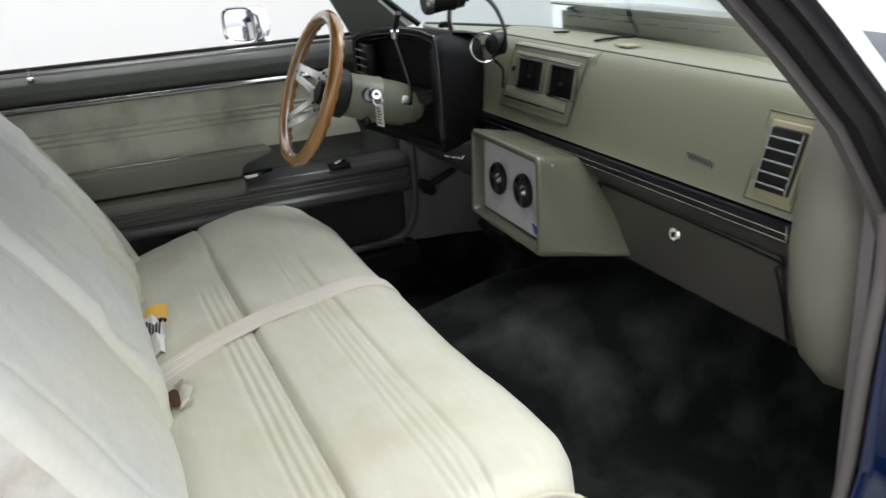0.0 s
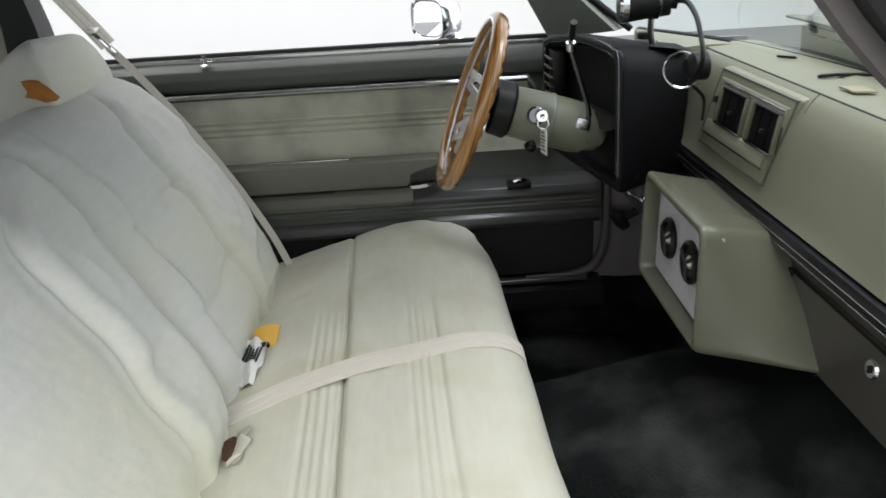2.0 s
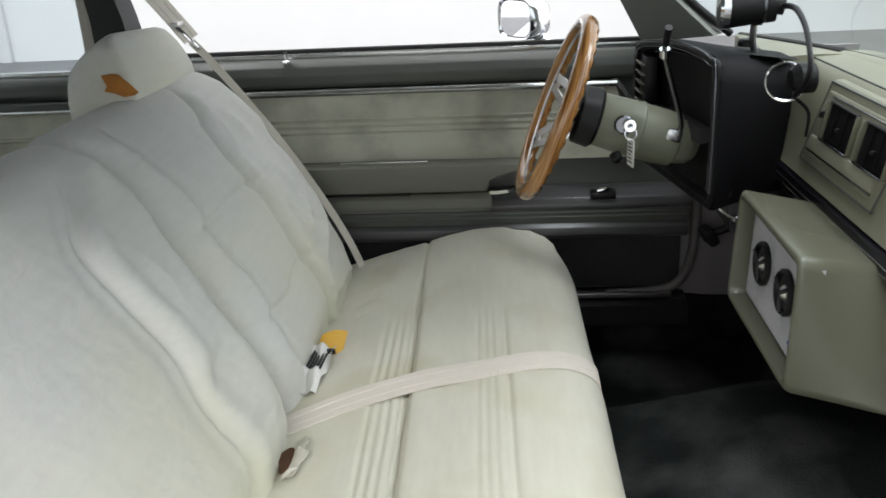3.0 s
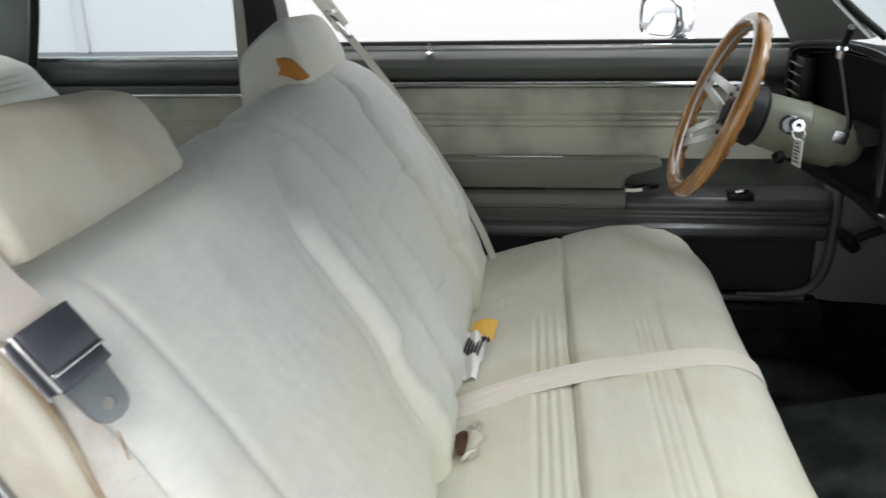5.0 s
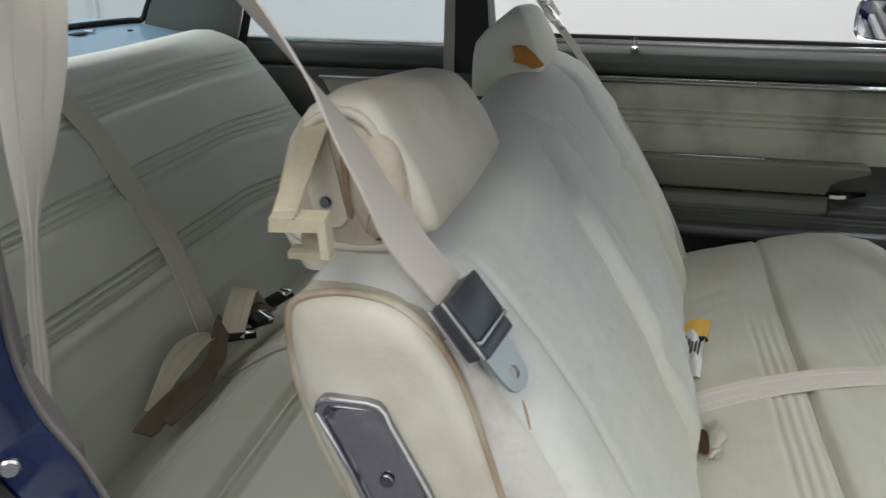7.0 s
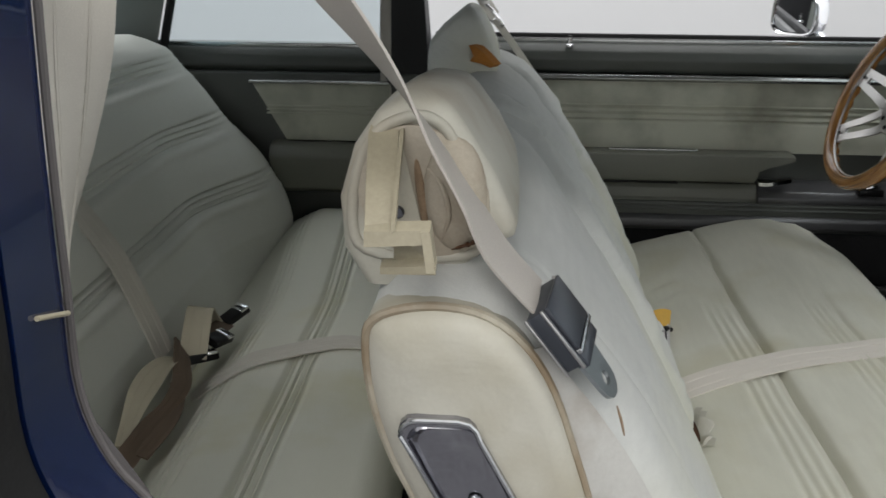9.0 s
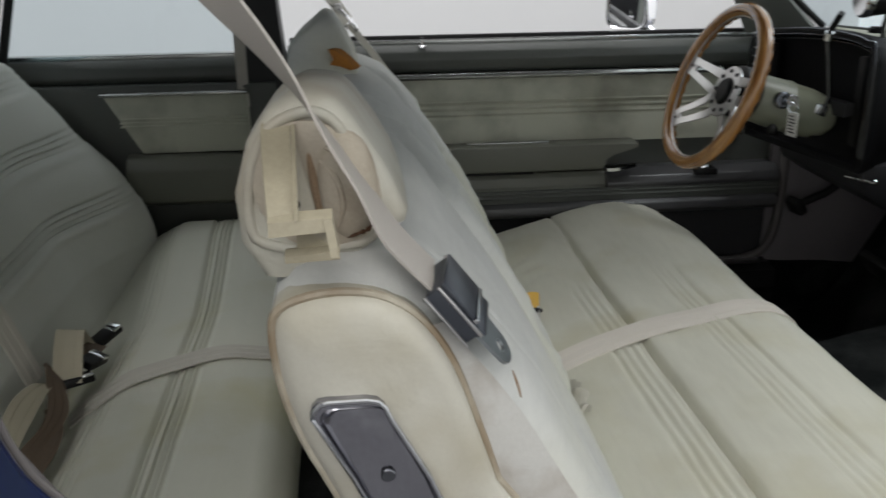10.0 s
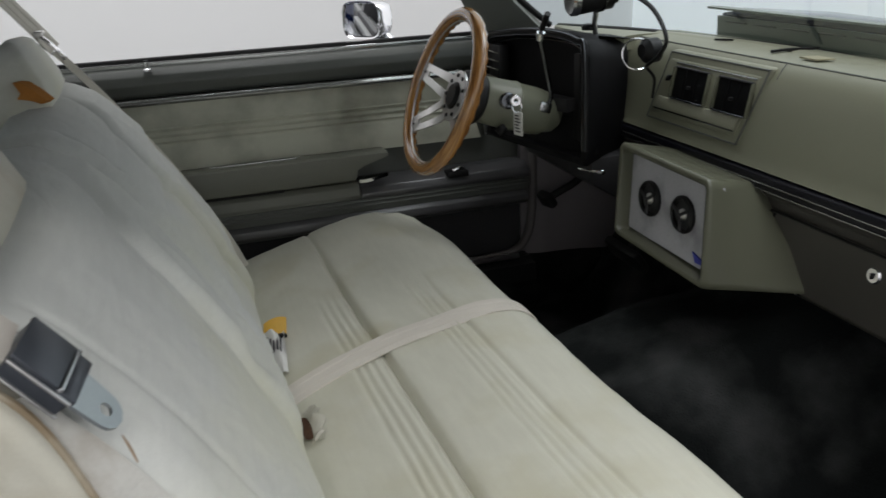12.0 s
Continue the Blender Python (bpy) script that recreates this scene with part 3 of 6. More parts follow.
part("c_pillar", bar([[(-0.905, 0.655, 0.955), (-1.135, 0.652, 0.985), (-1.17, 0.70, 0.985), (-0.94, 0.75, 0.955)], [(-0.865, 0.64, 1.08), (-1.085, 0.628, 1.08), (-1.12, 0.68, 1.08), (-0.90, 0.72, 1.08)], [(-0.80, 0.58, 1.24), (-0.975, 0.565, 1.24), (-1.0, 0.62, 1.24), (-0.84, 0.65, 1.24)]]), M_HEAD, car, "grey-green rear pillar trim")
part("c_pillar_edge", tube([(-0.895, 0.668, 0.955), (-0.855, 0.652, 1.08), (-0.79, 0.59, 1.24)], 0.010, 8), M_RUBBER, car)
part("c_pillar", bar([[(-0.905, -0.655, 0.955), (-1.135, -0.652, 0.985), (-1.17, -0.70, 0.985), (-0.94, -0.75, 0.955)], [(-0.80, -0.58, 1.24), (-0.975, -0.565, 1.24), (-1.0, -0.62, 1.24), (-0.84, -0.65, 1.24)]]), M_HEAD, car)
part("package_shelf", sheet(lambda x, y: (x, y, 0.985 + 0.018 * smooth(-1.02, -1.16, x) + 0.003 * bump(x, -1.19, 0.012)), span(-1.32, -0.95, 22), span(-0.68, 0.70, 12), (0, 0, -0.02)), M_SHELF, car, "bare light blue painted metal parcel shelf")
part("shelf_slot", rbox(-1.155, -1.131, 0.395, 0.435, 1.0035, 1.006, 0.001), M_RUBBER, car, "dark slot in the shelf")
part("shelf_clip", rbox(-1.150, -1.132, 0.445, 0.462, 1.0035, 1.009, 0.002), M_CHROME, car)
part("shelf_hole", disc_ring((-1.085, 0.515, 1.0), (0, 0, 1), 0.006, 0, 0.0035, 12), M_RUBBER, car)
part("rear_window_seal", tube([(-1.22, -0.60, 1.010), (-1.27, -0.2, 1.012), (-1.255, 0.1, 1.012), (-1.225, 0.33, 1.012), (-1.185, 0.52, 1.011), (-1.155, 0.62, 1.010), (-1.137, 0.652, 1.010), (-1.115, 0.645, 1.04), (-1.085, 0.628, 1.08), (-0.975, 0.568, 1.24)], 0.007, 8), M_RUBBER, car)


def pane(name, pts, label):
    bm = bmesh.new()
    bm.faces.new([bm.verts.new(p) for p in pts])
    ob = part(name, bm, M_GLASS, car, label)
    ob.visible_shadow = False
    return ob


def curved_pane(name, fn, us, vs, label):
    ob = part(name, sheet(fn, us, vs), M_GLASS, car, label)
    ob.visible_shadow = False
    return ob


curved_pane("windshield", lambda u, v: (1.13 - 0.19 * abs(u) ** 2.2 - (0.34 - 0.03 * abs(u) ** 2.2) * v, u * (0.70 - 0.08 * v), 1.0 + 0.26 * v), span(-1, 1, 20), span(0, 1, 6), "tinted windshield glass")
curved_pane("rear_window", lambda u, v: (-1.275 + 0.14 * u * u + 0.18 * v, u * (0.66 - 0.085 * v), 1.01 + 0.235 * v), span(-1, 1, 12), span(0, 1, 4), "tinted rear window glass")
pane("quarter_window", [(-0.39, 0.72, 0.975), (-0.92, 0.70, 0.955), (-0.80, 0.61, 1.24), (-0.375, 0.625, 1.25)], "tinted rear quarter glass")
part("windshield_seal", tube([(0.955, 0.69, 0.996), (1.06, 0.45, 0.995), (1.12, 0.1, 0.994), (1.12, -0.1, 0.993), (1.06, -0.45, 0.992), (0.955, -0.69, 0.992)], 0.009, 8), M_RUBBER, car)

# hood with a raised scoop
def hood_at(x, y):
    return 0.945 - 0.03 * smooth(1.16, 1.3, x) - 0.12 * ((x - 1.16) / 1.3) - 0.08 * (abs(y) / 0.8) ** 2


part("hood", sheet(lambda x, y: (x - 0.20 * (abs(y) / 0.78) ** 2.2 * (1 - smooth(1.16, 1.6, x)), y, hood_at(x, y)), span(1.16, 2.5, 20), span(-0.80, 0.80, 24), (0, 0, -0.03)), M_BLUE, car, "blue painted hood")
scoop = part("hood_scoop", loft([[(x, y0 + 0.055 * f, 0.80), (x, y0, z - 0.028), (x, y0 + 0.012, z - 0.006), (x, y0 + 0.05, z), (x, 0.05, z + 0.008), (x, y1 - 0.05, z), (x, y1 - 0.012, z - 0.006), (x, y1, z - 0.028), (x, y1 - 0.055 * f, 0.80)] for x, y0, y1, z, f in ((1.168, -0.40, 0.352, 1.044, 0), (1.19, -0.395, 0.35, 1.050, 0), (1.5, -0.35, 0.33, 0.995, 0), (2.0, -0.25, 0.27, 0.88, 0))]), M_BLUE, car, "raised blue hood cowl behind the windshield")
part("cowl_face", sheet(lambda y, v: (1.166 - 0.002 * v, y, (0.972 - 0.03 * y) + (0.061 + 0.03 * y) * v), span(-0.385, 0.345, 12), span(0, 1, 4), (-0.006, 0, 0)), M_COWL, scoop, "cowl face coloured as the dash mirrored in the windshield")
# Black sheet in place of the shaded gap below the cowl.
part("cowl_shade_panel", sheet(lambda y, v: (1.1665, y, 0.88 + 0.11 * v), span(-0.385, 0.345, 12), span(0, 1, 3), (-0.003, 0, 0)), M_RUBBER, scoop, "black sheet standing for the shade below the cowl face")
# slots of the dash top as mirrored in the glass, put in as bars
for y in (0.28, 0.19, 0.10, 0.01, -0.08, -0.17):
    part("mirrored_slot", rbox(1.153, 1.162, y - 0.032, y + 0.032, 1.022, 1.0245, 0.0008), M_DARKGREY, scoop)
part("cowl_lip", loft([[(x, y, z) for x, z in ((1.120, 1.051), (1.168, 1.044), (1.18, 1.050), (1.13, 1.0565), (1.119, 1.055))] for y in (0.328, 0.30, -0.38)]), M_COWL, scoop, "pale overhanging cowl lip")
part("cowl_trough", sheet(lambda u, y: (1.13 + 0.06 * u - 0.19 * (abs(y) / 0.7) ** 2.2, y, 0.975 - 0.03 * u), span(0, 1, 4), span(-0.66, 0.66, 20), (0, 0, -0.01)), M_RUBBER, car, "black cowl trough below the glass")

for y in (-0.84, 0.84):
    part("fender", prism([(0.98, 0.90), (1.2, 0.88), (2.5, 0.74), (2.5, 0.3), (0.98, 0.3)], "y", y - 0.06, y + 0.06, 0.03), M_BLUE, car, "dark blue front fender")
for x in (-1.35, 1.75):
    for y in (-0.78, 0.78):
        w = part("wheel", disc_ring((x, y - 0.1, 0.31), (0, 1, 0), 0.31, 0.19, 0.2, 40, 0.03), M_RUBBER, car)
        part("rim", disc_ring((x, y - 0.08, 0.31), (0, 1, 0), 0.19, 0, 0.16, 40, 0.02), M_CHROME, w)

# driver side rear quarter trim
quarter = thing("rear_side_panel", (-0.6, 0.66, 0.5), "dark rear side trim panel with a pale cloth insert", "side panel")
part("upper_pad", prism([(0.76, 0.965), (0.70, 0.962), (0.685, 0.945), (0.68, 0.925), (0.69, 0.91), (0.76, 0.91)], "x", -1.0, -0.385, 0.004), M_DOORTOP, quarter)
part("window_molding", rbox(-0.93, -0.39, 0.705, 0.73, 0.958, 0.972, 0.003), M_TRIM, quarter)
part("backing", rbox(-1.1, -0.33, 0.665, 0.70, 0.42, 0.912, 0.006), M_DOORTOP, quarter)
part("insert", prism([(-0.695, 0.892), (-0.39, 0.892), (-0.39, 0.765), (-0.625, 0.765)], "y", 0.648, 0.667, 0.004), M_INSERT, quarter, "pale cloth insert")
for z in (0.842, 0.834, 0.826):
    part("rib", rbox(-0.665, -0.395, 0.6455, 0.652, z - 0.002, z + 0.002, 0.001), M_INSERT, quarter)
part("bright_strip", rbox(-0.70, -0.39, 0.638, 0.655, 0.892, 0.90, 0.003), M_TRIM, quarter, "thin bright trim strip")
part("arm_ledge", prism([(0.665, 0.765), (0.63, 0.758), (0.615, 0.735), (0.62, 0.66), (0.665, 0.64)], "x", -0.66, -0.34, 0.006), M_DOORMID, quarter)


# ---- driver door ----
door = thing("door_1", (0.25, 0.75, 0.30), "closed driver door with dark vinyl top, pale cloth insert and armrest", "car door", kind="structure")
part("outer_skin", prism([(-0.30, 0.30), (-0.30, 0.965), (0.86, 0.965), (0.93, 0.60), (0.90, 0.30)], "y", 0.80, 0.88, 0.02), M_BLUE, door, "dark blue painted outer skin")
part("upper_pad", prism([(0.775, 0.975), (0.748, 0.972), (0.733, 0.958), (0.728, 0.94), (0.732, 0.92), (0.742, 0.911), (0.80, 0.911), (0.80, 0.975)], "x", -0.305, 0.86, 0.003), M_DOORTOP, door, "dark vinyl padded top")
part("window_molding", rbox(-0.30, 0.80, 0.760, 0.768, 0.972, 0.984, 0.002), M_TRIM, door, "thin bright window molding")
part("window_seal", rbox(-0.30, 0.80, 0.769, 0.785, 0.972, 0.992, 0.003), M_RUBBER, door)
part("inner_panel", rbox(-0.31, 0.90, 0.757, 0.80, 0.42, 0.912, 0.004), M_DOORTOP, door)
part("chrome_strip", prism([(0.745, 0.911), (0.727, 0.909), (0.722, 0.902), (0.727, 0.895), (0.745, 0.893)], "x", -0.30, 0.715, 0.001), M_TRIM, door, "satin bright trim strip")
part("chrome_strip", loft([[(x, 0.757, z), (x, 0.735, z), (x + 0.012, 0.735, z), (x + 0.012, 0.757, z)] for x, z in ((0.705, 0.911), (0.765, 0.83), (0.775, 0.74))]), M_TRIM, door)


def insert_at(x, z):
    band = 0.0035 * (math.sin((z - 0.80) * 2 * math.pi / 0.014) if 0.80 < z < 0.842 else 0)
    return (x + 0.05 * (0.892 - z) / 0.15 * smooth(0.55, 0.72, x), 0.745 - 0.006 * bump(z, 0.86, 0.03) - 0.005 * bump(z, 0.77, 0.03) + band * 0.7 + 0.0015 * noise.noise((x * 14, z * 20, 3)), z)


part("cloth_insert", sheet(insert_at, span(-0.30, 0.715, 60), span(0.735, 0.893, 60), (0, 0.02, 0)), M_INSERT, door, "pale smudged cloth insert with sewn ribs")


ARM = [(-0.30, 0.674), (0.428, 0.674), (0.433, 0.682), (0.436, 0.700), (0.452, 0.711), (0.50, 0.731), (0.512, 0.7375), (0.505, 0.741), (-0.30, 0.741)]
part("armrest", loft([[(x, y, 0.7075 + (z - 0.7075) * k) for x, z in ARM] for y, k in ((0.757, 1.0), (0.712, 1.0), (0.703, 0.96), (0.699, 0.86), (0.698, 0.7))]), M_DOORMID, door, "olive vinyl armrest", 30)
part("armrest_strip", rbox(0.10, 0.30, 0.722, 0.735, 0.740, 0.744, 0.002), M_TRIM, door, "thin worn trim strip")
part("armrest_seam", rbox(-0.28, 0.26, 0.706, 0.722, 0.6685, 0.6725, 0.001), M_BLACK, door)
part("armrest_seam", rbox(0.034, 0.037, 0.6972, 0.712, 0.682, 0.730, 0.0005), M_BLACK, door)
part("mid_panel", prism([(0.757, 0.668), (0.722, 0.666), (0.715, 0.655), (0.712, 0.635), (0.705, 0.628), (0.757, 0.625)], "x", -0.30, 0.44, 0.002), M_DOORMID, door)
part("ledge", prism([(0.757, 0.672), (0.735, 0.668), (0.705, 0.655), (0.696, 0.640), (0.697, 0.628), (0.757, 0.625)], "x", 0.44, 0.88, 0.003), M_LEDGE, door, "dark grey switch ledge")
part("lower_panel", prism([(0.757, 0.598), (0.6995, 0.598), (0.6985, 0.612), (0.699, 0.628), (0.757, 0.628)], "x", -0.30, 0.878), M_DOORTOP, door)
for k, z in enumerate((0.622, 0.612)):
    part("ridge", prism([(0.757, z - 0.003), (0.6985 - 0.001 * k, z - 0.003), (0.697 - 0.001 * k, z), (0.6985 - 0.001 * k, z + 0.003), (0.757, z + 0.003)], "x", -0.30, 0.88), M_DOORTOP, door)
part("lower_roll", prism([(0.757, 0.602), (0.704, 0.60), (0.690, 0.588), (0.688, 0.572), (0.70, 0.56), (0.757, 0.556)], "x", -0.30, 0.875, 0.002), M_LEDGE, door)
part("pull_pocket", rbox(0.43, 0.87, 0.762, 0.7675, 0.672, 0.735, 0.002), M_BLACK, door, "dark recess behind the pull")
handle = part("pull_handle", loft([[(x, 0.702 - b, z - 0.005), (x, 0.690 - b, z - 0.004), (x, 0.690 - b, z + 0.004), (x, 0.704 - b, z + 0.006)] for x, b, z in ((0.436, 0, 0.676), (0.452, 0.006, 0.677), (0.475, 0.006, 0.680), (0.508, -0.004, 0.684))]), M_CHROME, door, "chrome door pull")
plate = part("switch_plate", rbox(0.66, 0.715, 0.694, 0.728, 0.652, 0.6675, 0.003, 2), M_BLACK, door, "black window switch plate")
part("switch", tube([(0.675, 0.70, 0.670), (0.69, 0.698, 0.6745), (0.70, 0.703, 0.672)], 0.005, 8), M_CHROME, plate, "chrome toggle")
part("switch", rbox(0.692, 0.708, 0.704, 0.716, 0.666, 0.673, 0.003), M_CHROME, plate)
part("lower_carpet", sheet(lambda x, z: (x, 0.742 + 0.004 * noise.noise((x * 20, z * 20, 1)), z), span(-0.30, 0.87, 50), span(0.42, 0.558, 8), (0, 0.014, 0)), M_DOORCARPET, door, "dark carpet strip")
knob = part("lock_knob", disc_ring((0.0, 0.738, 0.968), (0, 0, 1), 0.009, 0.004, 0.006, 20), M_CHROME, door)
part("knob_pin", tube([(0.0, 0.738, 0.97), (0.0, 0.738, 0.988)], 0.0028, 8, smooth=0), M_CHROME, knob)
part("knob_cap", disc_ring((0.0, 0.738, 0.988), (0, 0, 1), 0.005, 0, 0.004, 14), M_DARKGREY, knob)
MP = pose(0.521, 0.838, 1.034, 0, 0, 40)


def mirror_ring(x, s, dz=0.0):
    out = []
    for k in range(32):
        a = 2 * math.pi * k / 32
        c, q = math.cos(a), math.sin(a)
        p = 0.5
        out.append(MP @ Vector((x, 0.056 * s * math.copysign(abs(c) ** p, c), 0.045 * s * math.copysign(abs(q) ** p, q) + dz)))
    return out


mirror = part("side_mirror", loft([mirror_ring(x, s) for x, s in ((-0.022, 0.86), (-0.028, 0.9), (-0.030, 0.97), (-0.024, 1.0), (0.0, 1.0), (0.02, 0.95), (0.035, 0.82), (0.043, 0.5))]), M_CHROME, door, "chrome door mirror")
part("mirror_glass", loft([mirror_ring(x, 0.85) for x in (-0.026, -0.0235)]), M_MIRROR, mirror)
part("mirror_foot", tube([(0.545, 0.845, 0.998), (0.555, 0.842, 0.985), (0.57, 0.84, 0.962)], lambda t: 0.014 + 0.016 * t, 12), M_CHROME, mirror)

# ---- dashboard ----
dash = thing("dashboard", (1.05, -0.1, 0.6), "sage green padded dashboard with vents, glove box and dark trim stripe", "dashboard")
DASH_UP = [(0.958, 0.822), (0.962, 0.84), (0.967, 0.88), (0.974, 0.925), (0.981, 0.957), (0.991, 0.980), (1.006, 0.995), (1.03, 1.003), (1.075, 1.0)]


def dash_ring(y, prof, back):
    fwd = 0.06 * (1 - (abs(y) / 0.7) ** 2)
    return [(x + (fwd if x > 1.01 else 0), y, z) for x, z in prof] + [(1.14 + fwd * 0.3 - 0.1 * (abs(y) / 0.7) ** 2, y, 0.97), (back, y, 0.82)]


UPFINE = [(p.x, p.z) for p in catmull([(x, 0, z) for x, z in DASH_UP], 5)]
part("dash_pad", loft([dash_ring(y, UPFINE, 1.06) for y in span(-0.66, 0.42, 52)]), M_DASH, dash, "sage green vinyl dash pad")
part("dash_top", sheet(lambda u, y: (0.945 + (1.135 - 0.19 * (abs(y) / 0.7) ** 2.2 - 0.945) * u, y, 0.997 + 0.004 * math.sin(u * 3)), span(0, 1, 8), span(0.40, 0.69, 12), (0, 0, -0.03)), M_DASH, dash, "sage green dash top over the cluster")
part("pad_seam", tube([(0.986, -0.065, 0.970), (0.9955, -0.065, 0.9858), (1.0065, -0.063, 0.9956)], 0.0014, 6), M_DOORTOP, dash)
part("pad_seam", tube([(1.0065, y, 0.9957) for y in span(-0.655, 0.40, 8)], 0.0015, 6), M_DOORTOP, dash)
def pad_top(x):
    return 1.0005 + (x - 0.996) * 0.053


part("defroster_slot", loft([[(x, y - w, pad_top(x) + 0.0008), (x, y + w, pad_top(x) + 0.0008), (x, y + w, pad_top(x) - 0.003), (x, y - w, pad_top(x) - 0.003)] for x, y, w in ((1.043, 0.026, 0.0015), (1.05, 0.027, 0.005), (1.068, 0.024, 0.0035), (1.076, 0.020, 0.006), (1.092, 0.012, 0.003), (1.10, 0.004, 0.006), (1.116, -0.007, 0.0015))]), M_BLACK, dash, "cracked dark defroster slot")
part("defroster_slot", loft([[(x, y - 0.003, pad_top(x) + 0.0008), (x, y + 0.003, pad_top(x) + 0.0008), (x, y + 0.003, pad_top(x) - 0.003), (x, y - 0.003, pad_top(x) - 0.003)] for x, y in ((1.062, 0.215), (1.072, 0.20), (1.08, 0.185))]), M_BLACK, dash)
part("pad_patch", loft([[(x, y - 0.02, pad_top(x) + 0.0006), (x, y + 0.02, pad_top(x) + 0.0006), (x, y + 0.02, pad_top(x) - 0.002), (x, y - 0.02, pad_top(x) - 0.002)] for x, y in ((1.035, -0.075), (1.06, -0.09))]), M_VENT, dash, "small pale worn patch")
stripe = part("trim_stripe", rbox(0.950, 0.985, -0.605, 0.42, 0.792, 0.818, 0.004), M_STRIPE, dash, "black dash trim stripe")
for z in (0.8045, 0.7940):
    part("bright_line", rbox(0.9488, 0.9515, -0.60, 0.418, z - 0.0008, z + 0.0008, 0.0003), M_TRIM, stripe)
part("bright_line", rbox(0.9485, 0.9515, -0.6025, -0.600, 0.7945, 0.8165, 0.0005), M_TRIM, stripe)
# lower dash and glove box, coloured dark for the shade they lie in
LOW = [(0.962, 0.79), (0.974, 0.775), (0.986, 0.70), (0.995, 0.63), (1.02, 0.598), (1.14, 0.59), (1.14, 0.80)]
part("lower_panel", prism(LOW, "y", -0.61, 0.42, 0.004), M_DASHSHADE, dash, "grey-green lower dash panel with its shade in the colour")


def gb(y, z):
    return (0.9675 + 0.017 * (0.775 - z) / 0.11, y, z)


gbox = part("glovebox_door", sheet(lambda u, v: gb(-0.335 + 0.236 * u, 0.690 + 0.068 * v), span(-1, 1, 20), span(-1, 1, 10), (0.012, 0, 0)), M_DASHSHADE, dash, "glove box door")
gx = [(-0.578, 0.612), (-0.572, 0.68), (-0.562, 0.735), (-0.545, 0.751), (-0.14, 0.757), (-0.110, 0.752), (-0.104, 0.73), (-0.116, 0.68), (-0.138, 0.64), (-0.165, 0.618)]
part("groove", tube([(gb(y, z)[0] - 0.0008, y, z) for y, z in gx], 0.0022, 6), M_BLACK, gbox)
lock = part("glovebox_lock", disc_ring((0.9805, -0.328, 0.719), (-1, 0, 0.1), 0.0135, 0, 0.009, 24), M_CHROME, gbox, "round chrome lock")
part("keyhole", rbox(0.968, 0.972, -0.330, -0.326, 0.715, 0.724, 0.0005), M_BLACK, lock)
# passenger end of the dash
part("dash_end", loft([[(x0 + 0.03, y, 0.992), (x0 + 0.015, y, 0.958), (x0, y, 0.90), (x0 - 0.012, y, 0.81), (x0 - 0.006, y, 0.72), (x0 + 0.022, y, 0.63), (x0 + 0.06, y, 0.585), (x0 + 0.11, y, 0.565), (1.12, y, 0.60), (1.12, y, 0.985)] for y, x0 in ((-0.622, 0.956), (-0.626, 0.942), (-0.645, 0.934), (-0.667, 0.94), (-0.690, 0.962), (-0.70, 1.0))]), M_DASHEND, dash, "grey-green dash end cap")

# centre vent and passenger vent, leaning with the dash face
SHEAR_MID = Matrix(((1, 0, 0.16, -0.16 * 0.86), (0, 1, -0.36, 0.36 * 0.925), (0, 0, 1, 0), (0, 0, 0, 1)))
SHEAR_OUT = Matrix(((1, 0, 0.16, -0.16 * 0.86), (0, 1, -0.06, 0.06 * 0.925), (0, 0, 1, 0), (0, 0, 0, 1)))
SHEAR_SIDE = Matrix(((1, 0, 0.16, -0.16 * 0.86), (0, 1, -0.17, 0.17 * 0.90), (0, 0, 1, 0), (0, 0, 0, 1)))


def vbox(x0, x1, y0, y1, z0, z1, r=0.003, seg=2):
    return rbox(x0, x1, y0, y1, z0, z1, r, seg, SHEAR_MID)


cvent = part("center_vent", vbox(0.9615, 0.985, -0.034, 0.264, 0.847, 0.988, 0.007, 3), M_DASH, dash, "sage green centre vent surround")
def outline(y0, y1, z0, z1, x, r, parent, make):
    """A dark groove all round a surround."""
    for a in ((y0, y1, z1 - r, z1), (y0, y1, z0, z0 + r), (y0, y0 + r, z0, z1), (y1 - r, y1, z0, z1)):
        part("vent_groove", make(x, x + 0.006, *a, 0.0006, 1), M_DOORTOP, parent)


outline(-0.0315, 0.2615, 0.8495, 0.9855, 0.9605, 0.003, cvent, vbox)
part("vent_frame", vbox(0.9585, 0.965, -0.020, 0.250, 0.864, 0.972, 0.004), M_DASH, cvent)
part("vent_sill", vbox(0.9545, 0.960, -0.012, 0.240, 0.8755, 0.8985, 0.002), M_VENTSILL, cvent, "paler sill below the outlets")
def obox(x0, x1, y0, y1, z0, z1, r=0.003, seg=2):
    return rbox(x0, x1, y0, y1, z0, z1, r, seg, SHEAR_OUT)


